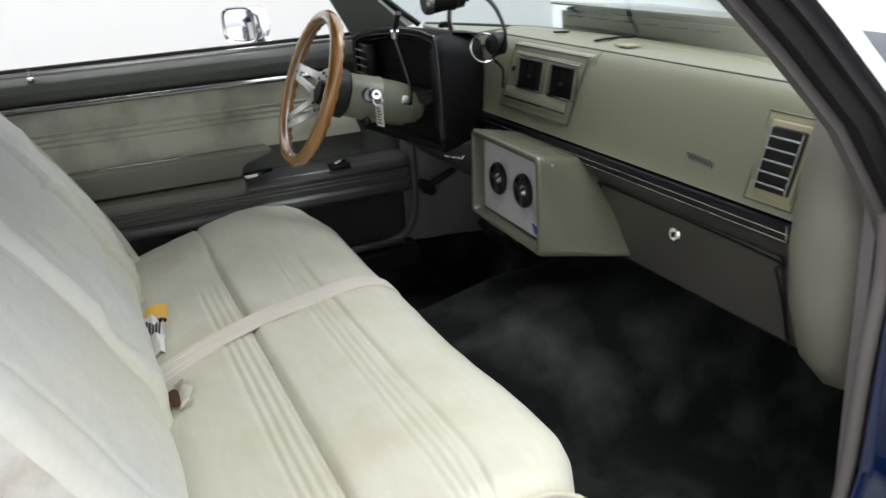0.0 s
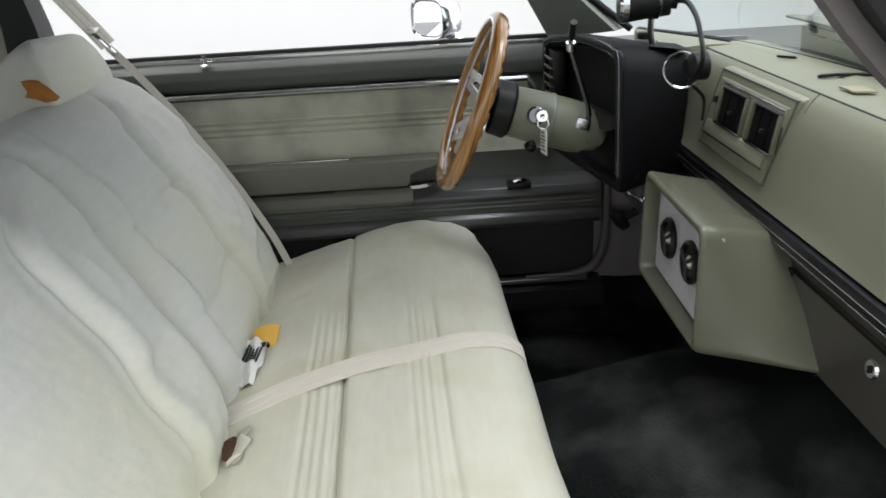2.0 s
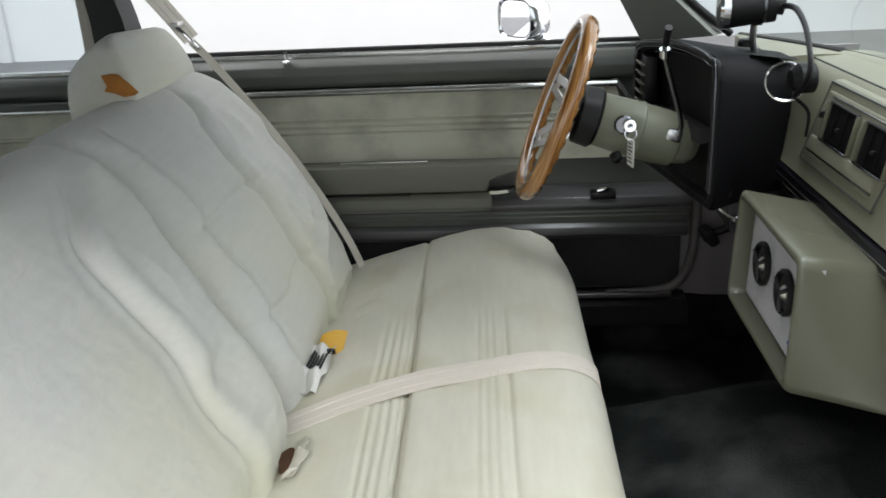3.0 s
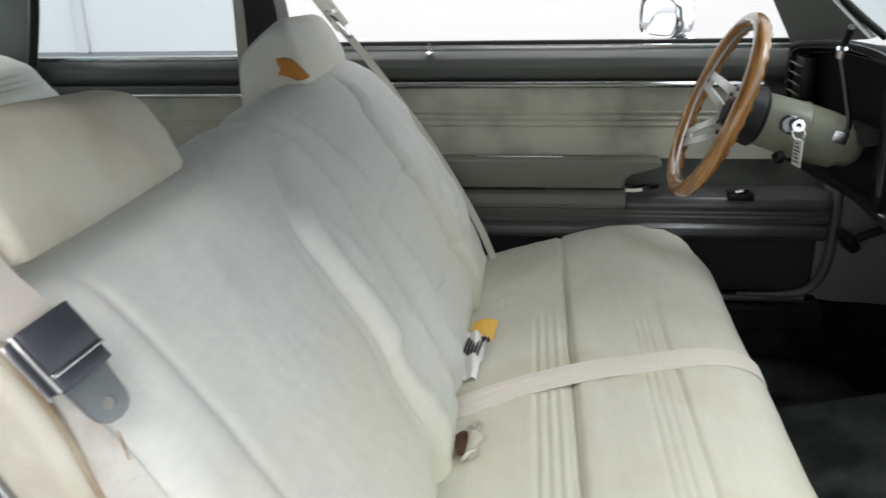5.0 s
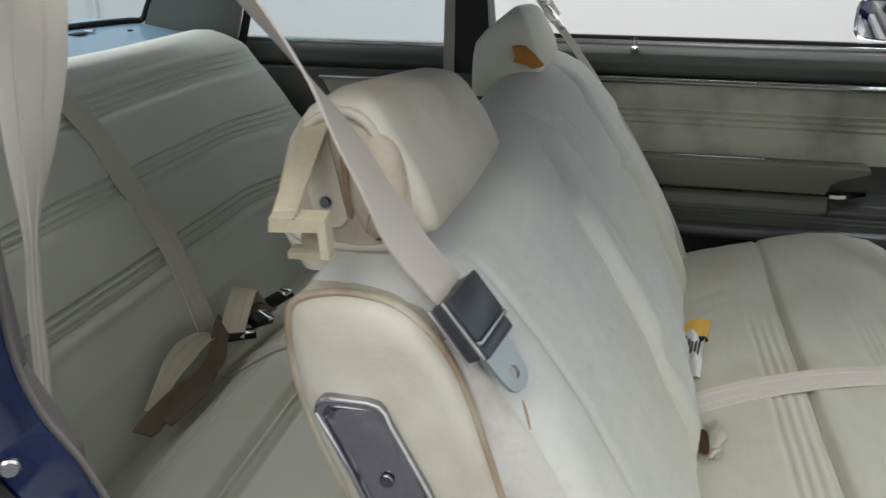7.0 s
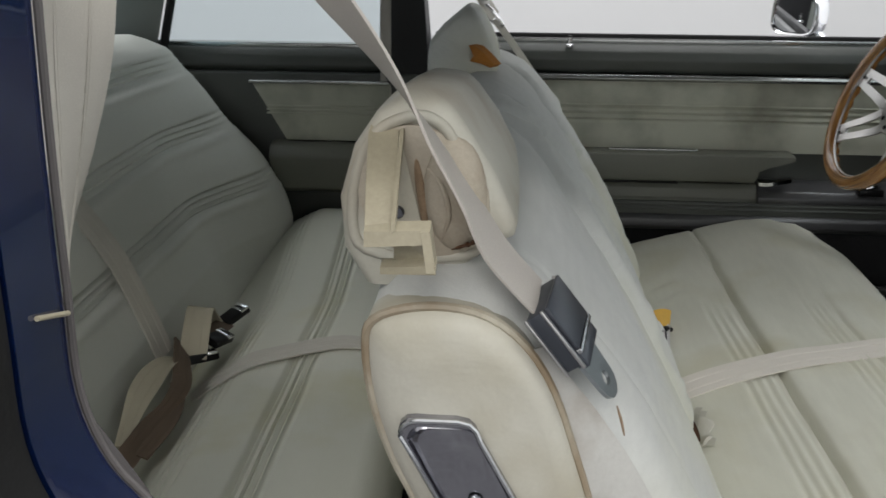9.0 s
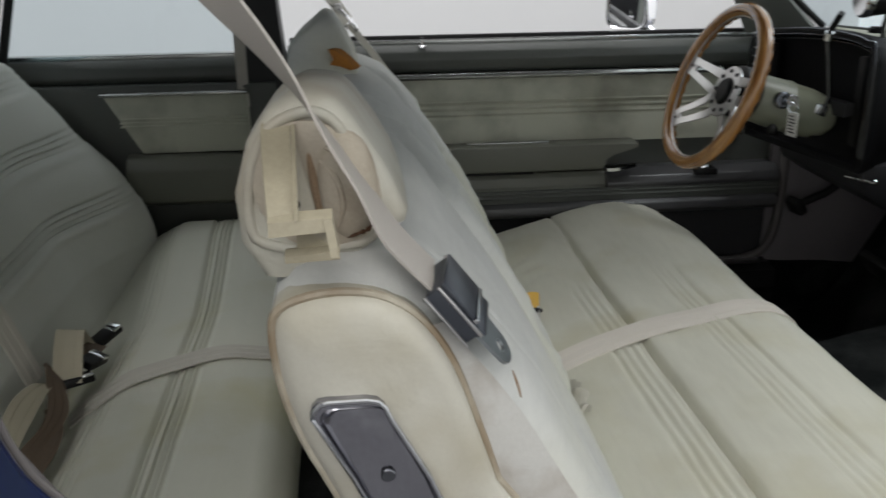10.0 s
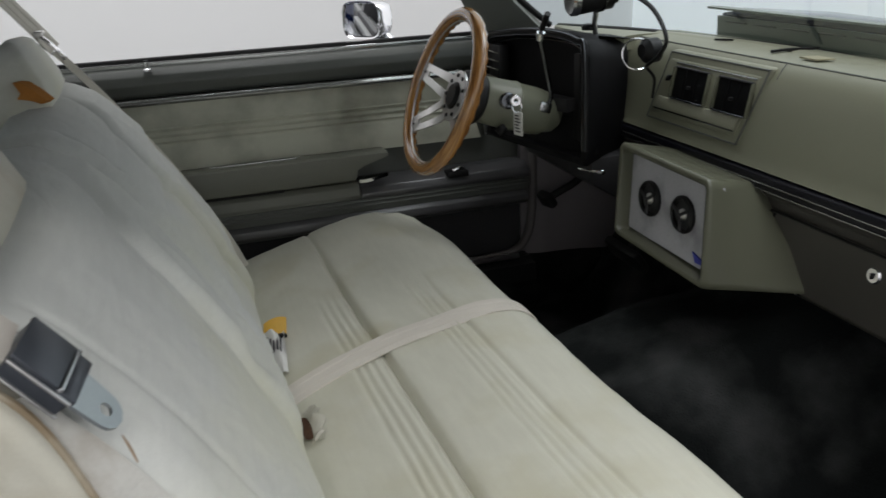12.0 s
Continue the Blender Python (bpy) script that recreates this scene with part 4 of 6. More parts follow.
# outlets are solid blocks, black in place of a shaded hollow
for y0, y1 in ((-0.025, 0.072), (0.098, 0.208)):
    part("vent_opening", obox(0.9565, 0.968, y0, y1, 0.902, 0.960, 0.003), M_VOID, cvent, "air outlet, its shaded depth painted black")
    for a in ((y0 - 0.002, y0 + 0.0015, 0.902, 0.960), (y1 - 0.0015, y1 + 0.002, 0.902, 0.960)):
        part("outlet_lip", obox(0.9505, 0.959, *a, 0.001), M_BOX, cvent)
    part("outlet_lip", obox(0.950, 0.959, y0 + 0.001, y1 - 0.001, 0.9005, 0.9035, 0.001), M_DKCHROME, cvent)
    part("outlet_lip", obox(0.953, 0.959, y0 + 0.001, y1 - 0.001, 0.9590, 0.9615, 0.001), M_DARKGREY, cvent)
    for k in range(2):
        c = y0 + (y1 - y0) * (k + 1) / 3
        part("louver", obox(0.9530, 0.957, c - 0.0010, c + 0.0010, 0.906, 0.957, 0.0005), M_VOID, cvent)
    part("outlet_knob", obox(0.9500, 0.957, (y0 + y1) / 2 - 0.004, (y0 + y1) / 2 + 0.004, 0.924, 0.930, 0.002), M_BLACK, cvent)
part("bright_line", vbox(0.9568, 0.9595, -0.014, 0.225, 0.9655, 0.9685, 0.001), M_TRIM, cvent)
part("bright_line", vbox(0.9568, 0.9595, -0.014, 0.245, 0.8715, 0.8738, 0.001), M_DKCHROME, cvent)
part("slider_knob", vbox(0.950, 0.960, 0.224, 0.234, 0.930, 0.942, 0.003), M_BLACK, cvent)

def svb(x0, x1, y0, y1, z0, z1, r=0.003, seg=2):
    return rbox(x0 + 0.003, x1, y0 - 0.003, y1 - 0.003, z0 + 0.002, z1 + 0.002, r, seg, SHEAR_SIDE)


pvent = part("side_vent", svb(0.9615, 1.0, -0.607, -0.507, 0.826, 0.962, 0.007, 3), M_VENT, dash, "yellowed passenger vent surround")
outline(-0.604, -0.510, 0.829, 0.959, 0.9608, 0.0022, pvent, svb)
part("vent_frame", svb(0.9575, 0.965, -0.600, -0.524, 0.840, 0.948, 0.004), M_VENT, pvent, "yellowed plastic frame")
part("vent_opening", svb(0.9545, 0.968, -0.594, -0.530, 0.850, 0.940, 0.003), M_BLACK, pvent, "air outlet, its shaded depth painted black")
for k in range(5):
    part("louver", svb(0.949, 0.9555, -0.591, -0.533, 0.860 + 0.0165 * k, 0.8628 + 0.0165 * k, 0.001), M_TRIM, pvent, "bright edged louver" if k == 0 else "")
for y in (-0.5925, -0.534):
    part("bright_line", svb(0.951, 0.956, y, y + 0.003, 0.851, 0.939, 0.001), M_TRIM, pvent)
badge = part("badge", tube([(0.9655, -0.366 - 0.0016 * k, 0.866 + 0.0055 * math.sin(1.15 * k) - 0.0001 * k) for k in range(40)], 0.0017, 8, smooth=2), M_SLATE, dash, "small dark script emblem shape")
part("badge_bar", rbox(0.9655, 0.972, -0.436, -0.362, 0.8575, 0.8605, 0.001), M_DKCHROME, badge)

# instrument pod
def pod_ring(x, i):
    """Outline of the pod at a depth x, drawn in by i; its face leans away towards the passenger."""
    right = 0.322 + 0.55 * max(0, x - 0.80) + i
    pts = [(0.69 - i, 0.76 + i), (0.69 - i, 0.97 - i), (0.675 - i, 0.998 - i), (0.60, 1.014 - i), (0.50, 1.024 - i), (0.41, 1.024 - i), (right + 0.03, 1.018 - i), (right + 0.008, 1.004 - i), (right, 0.975 - i), (right, 0.79 + i), (right + 0.012, 0.755 + i)]
    return [(x - 0.21 * (y - 0.52) * (1 - smooth(0.80, 0.95, x)), y, z - (0.025 * smooth(0.82, 0.95, x) if z > 0.95 else 0)) for y, z in pts]


pod = part("instrument_pod", loft([pod_ring(x, i) for x, i in ((0.99, 0.004), (0.90, 0.0), (0.81, 0.0), (0.80, 0.002), (0.797, 0.008), (0.80, 0.016), (0.818, 0.020), (0.822, 0.03))]), M_POD, dash, "black instrument pod")
part("cluster_face", rbox(0.846, 0.86, 0.375, 0.60, 0.80, 0.98, 0.004), M_BLACK, pod, "dark instrument face")
part("lower_panel", loft([[(x - 0.21 * (y - 0.52), y, z) for x, z in ((0.822, 0.860), (0.835, 0.862), (0.845, 0.775), (0.832, 0.773))] for y in (0.352, 0.665)]), M_BLACK, pod)
part("cluster_shelf", loft([[(x - 0.21 * (y - 0.52), y, z) for x, z in ((0.80, 0.885), (0.85, 0.89), (0.85, 0.87), (0.80, 0.858))] for y in (0.392, 0.68)]), M_DARKGREY, pod)
part("pod_lip", tube([(0.797 - 0.21 * (y - 0.52), y, z) for y, z in ((0.684, 0.80), (0.684, 0.965), (0.665, 0.994), (0.60, 1.006), (0.50, 1.016), (0.41, 1.016), (0.355, 1.008), (0.332, 0.985), (0.328, 0.79))], 0.006, 8), M_BLACK, pod, "rounded charcoal rim")
RIM = ((0.684, 0.80), (0.684, 0.965), (0.665, 0.994), (0.60, 1.006), (0.50, 1.016), (0.41, 1.016), (0.355, 1.008), (0.332, 0.985), (0.328, 0.79))
# Gloss highlights along the pod rim, put in as thin bright tubes.
for grow, r in ((0.0055, 0.0013), (-0.006, 0.0017)):
    part("rim_highlight", tube([(0.7925 - 0.21 * (y - 0.52), y + grow * (1 if y > 0.5 else -1) * (1 if z < 1.0 else 0.2), z + (grow if z > 0.95 else 0)) for y, z in RIM], r, 6), M_DKCHROME, pod, "thin bright line for the highlight along the rim")
part("pod_lip", tube([(0.812 - 0.21 * (y - 0.52), y, z) for y, z in ((0.668, 0.83), (0.668, 0.955), (0.65, 0.98), (0.59, 0.992), (0.50, 1.0), (0.41, 1.0), (0.37, 0.992), (0.352, 0.975), (0.349, 0.81))], 0.003, 8), M_DKCHROME, pod)
for k in range(5):
    part("louver", prism([(0.756, 0.8895 + 0.0185 * k), (0.757, 0.8915 + 0.0185 * k), (0.769, 0.886 + 0.0185 * k), (0.768, 0.8845 + 0.0185 * k)], "y", 0.612, 0.667), M_DASHEND, pod)
part("louver_panel", rbox(0.766, 0.79, 0.608, 0.672, 0.874, 0.978, 0.003), M_BLACK, pod)
# the pod stands proud of the dash, towards the passenger side
pod.location += Vector((-0.02, -0.046, 0.003))
part("lower_column_panel", prism([(0.86, 0.76), (0.99, 0.76), (0.99, 0.66), (0.93, 0.66), (0.87, 0.70)], "y", 0.34, 0.70, 0.006), M_DARKGREY, dash)
part("brake_release", tube([(0.87, 0.405, 0.722), (0.868, 0.36, 0.728), (0.87, 0.30, 0.737)], lambda t: 0.0045 + 0.0015 * math.sin(60 * t), 8, smooth=14), M_CHROME, dash, "small chrome release handle")

# ---- speaker box under the dash ----
sbox = thing("speaker_box", (0.9, 0.05, 0.64), "sage green painted speaker box with two round speakers under the dash", "speaker box")
Y0, Y1 = -0.115, 0.185
TOPF, BOTF = 0.822, 0.652
FRONT4 = [Vector(p) for p in ((0.828, Y1, 0.646), (0.834, -0.112, 0.633), (0.838, -0.108, 0.829), (0.838, Y1, 0.834))]
BACK4 = [Vector(p) for p in ((1.02, Y1, 0.634), (1.02, -0.195, 0.622), (0.985, -0.060, 0.792), (0.985, Y1, 0.800))]


def shell_ring(t, inset, r=0.016):
    """A rounded four-sided ring at depth t (0 front, 1 back), drawn in by inset metres."""
    q = [a.lerp(b, t) for a, b in zip(FRONT4, BACK4)]
    out = []
    for cu, cv, a0 in ((1, 0, -90), (1, 1, 0), (0, 1, 90), (0, 0, 180)):
        for k in range(6):
            a = radians(a0 + 18 * k)
            du, dv = (inset + r - r * math.cos(a) * (1 if cu else -1)) / 0.30, (inset + r - r * math.sin(a) * (1 if cv else -1)) / 0.18
            u, v = (1 - du if cu else du), (1 - dv if cv else dv)
            out.append(q[0].lerp(q[1], u).lerp(q[3].lerp(q[2], u), v))
    return out


part("shell", loft([shell_ring(t, i, r) for t, i, r in ((1, 0, 0.012), (0.6, 0, 0.014), (0.3, 0, 0.016), (0.05, 0, 0.016), (0.02, 0.0015, 0.016), (0.005, 0.004, 0.015), (0.0, 0.008, 0.012), (0.008, 0.012, 0.010), (0.05, 0.015, 0.008), (0.19, 0.016, 0.008))], cap=False), M_BOX, sbox, "sage green moulded shell, painted dark for the shade under the dash")
board = part("speaker_board", loft([[(0.862, Y1 - 0.012, 0.812), (0.862, Y0 + 0.015, 0.808), (0.856, Y0 + 0.015, 0.655), (0.856, Y1 - 0.012, 0.662)], [(0.874, Y1 - 0.012, 0.812), (0.874, Y0 + 0.015, 0.808), (0.868, Y0 + 0.015, 0.655), (0.868, Y1 - 0.012, 0.662)]]), M_BOXBACK, sbox, "worn grey speaker board")
for y in (0.098, -0.010):
    sp = part("speaker", disc_ring((0.862, y, 0.738), (-1, 0, 0.03), 0.034, 0.027, 0.012, 32), M_BLACK, sbox, "round black speaker")
    part("cone", disc_ring((0.861, y, 0.738), (-1, 0, 0.03), 0.027, 0, 0.004, 28), M_DARKGREY, sp)
    part("dome", disc_ring((0.858, y, 0.738), (-1, 0, 0.03), 0.011, 0, 0.008, 20, 0.005), M_ALU, sp)
    for k in range(3):
        a = 2 * math.pi * k / 3 + 0.5
        part("grille_bar", tube([(0.850, y, 0.738), (0.850, y + 0.028 * math.cos(a), 0.738 + 0.028 * math.sin(a))], 0.003, 6, smooth=0), M_DARKGREY, sp)
part("price_tag", loft([[(0.852, -0.05, 0.683), (0.852, -0.075, 0.676), (0.853, -0.098, 0.666), (0.853, -0.058, 0.665)], [(0.854, -0.05, 0.683), (0.854, -0.075, 0.676), (0.855, -0.098, 0.666), (0.855, -0.058, 0.665)]]), M_BLUETAG, sbox, "small blue plastic tag")

# ---- steering column ----
colm = thing("steering_column", (0.8, 0.40, 0.85), "sage green steering column with ignition key and shift lever", "steering column")
AX = Vector((0.953, 0.0, -0.303))
COL = Vector((0.566, 0.412, 0.921))


def on_axis(d, up=0.0, side=0.0):
    return COL + AX * d + Vector((0.303, 0, 0.953)) * up + Vector((0, side, 0))


def turned(prof, n=28):
    u, w = Vector((0.303, 0, 0.953)), Vector((0, 1, 0))
    return loft([[COL + AX * d + r * (math.cos(2 * math.pi * k / n) * u + math.sin(2 * math.pi * k / n) * w) for k in range(n)] for d, r in prof])


part("column_tube", turned([(0.075, 0.044), (0.08, 0.048), (0.145, 0.051), (0.147, 0.0525), (0.151, 0.0525), (0.153, 0.050), (0.20, 0.050), (0.222, 0.047), (0.225, 0.042), (0.25, 0.036), (0.262, 0.024)]), M_COLUMN, colm, "sage green painted column")
part("collar", turned([(0.035, 0.040), (0.04, 0.052), (0.07, 0.055), (0.076, 0.05)]), M_BLACK, colm, "black hub collar")
part("hazard_knob", disc_ring(on_axis(0.12, -0.045, -0.045), (0.2, -0.75, -0.6), 0.011, 0, 0.015, 16), M_BLACK, colm)
lockc = part("ignition_lock", disc_ring(on_axis(0.115, 0.012, -0.052), (-0.1, -1, 0.15), 0.017, 0, 0.012, 20), M_DKCHROME, colm, "ignition lock with key")
part("key", disc_ring((0.686, 0.330, 0.902), (-0.1, -1, 0.1), 0.011, 0.004, 0.003, 18), M_CHROME, lockc)
part("key_ring", tube([Vector((0.687, 0.327, 0.889)) + 0.010 * Vector((math.cos(a), 0.3 * math.sin(a), math.sin(a))) for a in span(0, 2 * math.pi * 0.97, 18)], 0.0014, 6, closed=True), M_CHROME, lockc)
TAG = pose(0.687, 0.322, 0.858, 0, 0, -78)
part("key_tag", rbox(-0.015, 0.015, -0.001, 0.001, -0.025, 0.023, 0.0008, 1, TAG), M_PAPER, lockc, "pale paper key tag")
for k in range(6):
    part("tag_mark", rbox(-0.009, 0.009 - 0.003 * (k % 3), -0.0016, -0.0009, -0.018 + 0.0063 * k, -0.0155 + 0.0063 * k, 0, 1, TAG), M_INK, lockc)
part("shift_lever", tube([(0.764, 0.372, 0.868), (0.778, 0.368, 0.884), (0.776, 0.358, 0.905), (0.763, 0.346, 0.945), (0.749, 0.334, 0.985), (0.739, 0.327, 1.015), (0.736, 0.318, 1.034), (0.735, 0.300, 1.054)], 0.0046, 10), M_DKCHROME, colm, "thin bent shift lever")
part("lever_collar", tube([(0.7375, 0.325, 1.018), (0.7362, 0.319, 1.032)], 0.0085, 12), M_CHROME, colm)
part("lever_base", rbox(-0.014, 0.014, -0.012, 0.014, -0.012, 0.011, 0.004, 2, pose(0.768, 0.374, 0.874, 0, 15, 0)), M_DKZINC, colm)
part("lever_knob", tube([(0.7355, 0.312, 1.040), (0.735, 0.285, 1.070)], lambda t: 0.0062, 10, smooth=3), M_BLACK, colm, "black lever tip")
part("turn_lever", tube([(0.70, 0.46, 0.87), (0.69, 0.56, 0.855), (0.685, 0.60, 0.85)], 0.005, 8), M_CHROME, colm)

# ---- steering wheel ----
WC = Vector((0.563, 0.421, 0.917))
AX, UP, SIDE = Vector((0.9305, 0, -0.3663)), Vector((0.3663, 0, 0.9305)), Vector((0, 1, 0))
wheel = thing("steering_wheel", tuple(WC), "varnished wood rim steering wheel with slotted aluminium spokes", "steering wheel")
R = 0.161


def wp(r, a, d=0.0):
    """A point of the wheel: radius, angle from its top towards the door, depth ahead."""
    return WC + r * (math.cos(a) * UP + math.sin(a) * SIDE) + AX * d


rings = []
for k in range(144):
    a = 2 * math.pi * k / 144
    ring = []
    for j in range(14):
        b = 2 * math.pi * j / 14
        grip = 0.0016 * math.sin(36 * a) * smooth(0.1, 0.9, math.sin(b) - 0.3 * math.cos(b))
        ring.append(wp(R + (0.0140 + grip) * math.cos(b), a, (0.0150 + grip) * math.sin(b)))
    rings.append(ring)
rim = part("rim", loft(rings + [rings[0]], cap=False), M_WOOD, wheel, "varnished wooden rim with finger grips")
part("rim_band", tube([wp(R - 0.0125, 2 * math.pi * k / 72, -0.001) for k in range(72)], 0.0026, 6, closed=True), M_ALU, rim, "thin metal inlay")
part("hub_plate", disc_ring(wp(0, 0, 0.030), -AX, 0.053, 0.026, 0.004, 40), M_ALU, wheel, "brushed hub plate")
part("horn_button", disc_ring(wp(0, 0, 0.034), -AX, 0.0285, 0, 0.016, 30, 0.006), M_BLACK, wheel, "black horn button")
for k in range(9):
    a = 2 * math.pi * (k + 0.3) / 9
    part("bolt", disc_ring(wp(0.0425, a, 0.027), -AX, 0.0042, 0, 0.004, 10), M_BLACK, wheel)
for a in (radians(80), radians(129), radians(-80), radians(-129)):
    t = Vector(math.cos(a) * UP + math.sin(a) * SIDE)
    s = AX.cross(t)

    def sp(r, w):
        d = 0.028 * smooth(0.155, 0.06, r)
        return WC + t * r + s * w + AX * d

    def bar_of(ends):
        """A flat bar through (radius, side from, side to)."""
        return loft([[sp(r, w0), sp(r, w1), sp(r, w1) + AX * 0.0042, sp(r, w0) + AX * 0.0042] for r, w0, w1 in ends])

    spoke = part("spoke", bar_of(((0.042, 0.011, 0.031), (0.07, 0.0095, 0.027), (0.10, 0.008, 0.0235), (0.13, 0.006, 0.0205), (0.150, 0.004, 0.0195))), M_ALU, wheel, "slotted aluminium spoke")
    part("spoke_leg", bar_of(((0.042, -0.031, -0.011), (0.07, -0.027, -0.0095), (0.10, -0.0235, -0.008), (0.13, -0.0205, -0.006), (0.150, -0.0195, -0.004))), M_ALU, spoke)
    part("spoke_bridge", bar_of(((0.128, -0.0095, 0.0095), (0.150, -0.007, 0.007))), M_ALU, spoke)
    part("rim_screw", disc_ring(sp(0.141, 0.0) - AX * 0.001, -AX, 0.0032, 0, 0.002, 10), M_DKCHROME, spoke)

# pedals
pedal = thing("brake_pedal", (1.0, 0.42, 0.45), "black rubber brake pedal in the dark footwell", "pedal")
part("pedal_pad", rbox(-0.01, 0.012, -0.07, 0.07, -0.03, 0.03, 0.008, 2, pose(0.99, 0.40, 0.50, 0, -35, 0)), M_RUBBER, pedal)
part("pedal_arm", tube([(1.0, 0.40, 0.50), (1.06, 0.42, 0.62), (1.1, 0.42, 0.72)], 0.01, 8), M_RUBBER, pedal)
park = thing("parking_brake_pedal", (0.93, 0.67, 0.56), "black parking brake pedal beside the grey kick panel", "pedal")
part("pedal_pad", rbox(-0.012, 0.012, -0.028, 0.022, -0.022, 0.020, 0.008, 3, pose(0.914, 0.672, 0.572, 0, -30, 12)), M_RUBBER, park)
part("pedal_arm", tube([(0.922, 0.668, 0.576), (0.955, 0.664, 0.592), (0.995, 0.662, 0.612), (1.05, 0.66, 0.66)], 0.010, 8), M_RUBBER, park)

# ---- lamp on the dash ----
lamp = thing("dash_spotlight", (0.92, 0.36, 1.0), "black spotlight with chrome lens ring and curled cable on the dash", "spotlight")
hous = part("housing", tube([(0.853, 0.405, 1.083), (0.89, 0.40, 1.086), (0.93, 0.395, 1.088)], lambda t: 0.034 - 0.005 * t, 22, smooth=3), M_BLACK, lamp, "black lamp housing")
part("lens_ring", disc_ring((0.856, 0.405, 1.083), (-1, 0.1, 0), 0.035, 0, 0.016, 26), M_CHROME, hous, "chrome lens ring")
part("cable_boot", tube([(0.928, 0.395, 1.088), (0.945, 0.392, 1.085)], 0.016, 14, smooth=2), M_BLACK, hous)
part("housing_band", disc_ring((0.905, 0.398, 1.087), (1, 0, 0), 0.0335, 0.028, 0.006, 26), M_DKCHROME, hous)
part("bracket", tube([(0.90, 0.40, 1.055), (0.902, 0.41, 1.03), (0.91, 0.42, 1.005)], 0.006, 8), M_ALU, lamp, "bare metal bracket")
part("bracket_foot", disc_ring((0.897, 0.425, 1.016), (0, 0, 1), 0.016, 0, 0.012, 20), M_BLACK, lamp)
part("cable", tube([(0.94, 0.392, 1.085), (0.942, 0.33, 1.088), (0.932, 0.25, 1.075), (0.924, 0.195, 1.05), (0.920, 0.166, 1.018), (0.920, 0.185, 0.990), (0.920, 0.225, 0.966), (0.935, 0.255, 0.955), (0.958, 0.262, 0.93), (0.960, 0.270, 0.89)], lambda t: 0.0052 - 0.0025 * t, 8), M_BLACK, lamp, "black power cable")
plug = part("plug", disc_ring((0.955, 0.255, 0.988), (-1, -0.1, 0), 0.024, 0, 0.035, 22), M_BLACK, lamp, "round black plug")
part("hook_ring", tube([Vector((0.916, 0.258, 0.982)) + 0.030 * Vector((0.93 * math.cos(a), -0.37 * math.cos(a) + 0.1 * math.sin(a), math.sin(a))) for a in span(0, 2 * math.pi * 0.97, 26)], 0.0022, 6, closed=True), M_CHROME, plug, "thin chrome ring")


# ---- front bench seat ----
seat = thing("front_bench_seat", (0.25, 0, 0.28), "worn pale sage cloth front bench seat with torn patches", "car seat")
CUSH = [(0.02, 0.495), (0.10, 0.512), (0.16, 0.530), (0.24, 0.549), (0.30, 0.557), (0.40, 0.571), (0.48, 0.578), (0.54, 0.577)]


def cushion_top(x, y):
    z = curve_at(CUSH, x)
    fade = 1 - smooth(0.40, 0.60, y)
    ribs = 1 - smooth(0.20, 0.36, y)
    xs, x = x, x - 0.004 + 0.022 * y
    z += ribs * (stitches(x, 0.272, 0.030, 4, 0.0036) + stitches(x, 0.437, 0.026, 4, 0.0028) - 0.006 * bump(x, 0.466, 0.005))
    z += (0.4 + 0.6 * fade) * (-0.014 * bump(x, 0.307, 0.005) + 0.004 * bump(x, 0.328, 0.02)) - 0.010 * smooth(0.05, -0.4, y) * bump(x, 0.25, 0.15)
    x = xs
    z += 0.027 * smooth(0.15, 0.60, y) * bump(x, 0.42, 0.15)
    z += 0.004 * noise.noise((x * 7, y * 6, 2.0)) + 0.0018 * noise.noise((x * 26 + y * 14, y * 9, 5.0))
    z += 0.0032 * math.sin(60 * x - 105 * y) * bump(x, 0.19, 0.038) * bump(y, 0.40, 0.09)
    return z


def cushion_ring(y, e):
    top = [(x, cushion_top(x, y) - e) for x in span(0.02, 0.54, 190)]
    zf = cushion_top(0.54, y) - e
    roll = [(0.568 - 0.2 * e, zf - 0.005), (0.592 - 0.4 * e, zf - 0.016), (0.610 - 0.6 * e, zf - 0.032), (0.620 - 0.8 * e, zf - 0.056), (0.6235 - e, zf - 0.10), (0.622 - e, zf - 0.16), (0.61 - e, 0.34)]
    out = 0.018 * smooth(-0.15, -0.48, y) - 0.010 * smooth(0.0, 0.45, y) - 0.026 * smooth(0.46, 0.70, y) - 0.042 * smooth(-0.50, -0.645, y) ** 1.6
    roll = [(x + out, z) for x, z in roll]
    k = out * 0.5
    top = [(x + k * smooth(0.40, 0.54, x), z) for x, z in top]
    return [(x, y, z) for x, z in [(0.02, 0.34)] + top + roll]


def ends(y0, y1, r, n, k=7):
    """Stations across, closer at both rounded ends, each with how far the skin draws in there."""
    out = []
    for j in range(k):
        a = math.pi / 2 * j / (k - 1)
        out.append((y0 + r * (1 - math.cos(a)), r * (1 - math.sin(a))))
    mid = [(y, 0.0) for y in span(y0 + r, y1 - r, n)][1:-1]
    tail = [(y1 - (y - y0), e) for y, e in out][::-1]
    return out + mid + tail


part("cushion", loft([cushion_ring(y, e) for y, e in ends(-0.645, 0.70, 0.035, 110)]), M_CLOTH, seat, "pale cloth seat cushion with sewn ribs", 60)
part("cushion_base", rbox(0.06, 0.58, -0.60, 0.64, 0.277, 0.36, 0.01), M_DARKGREY, seat)
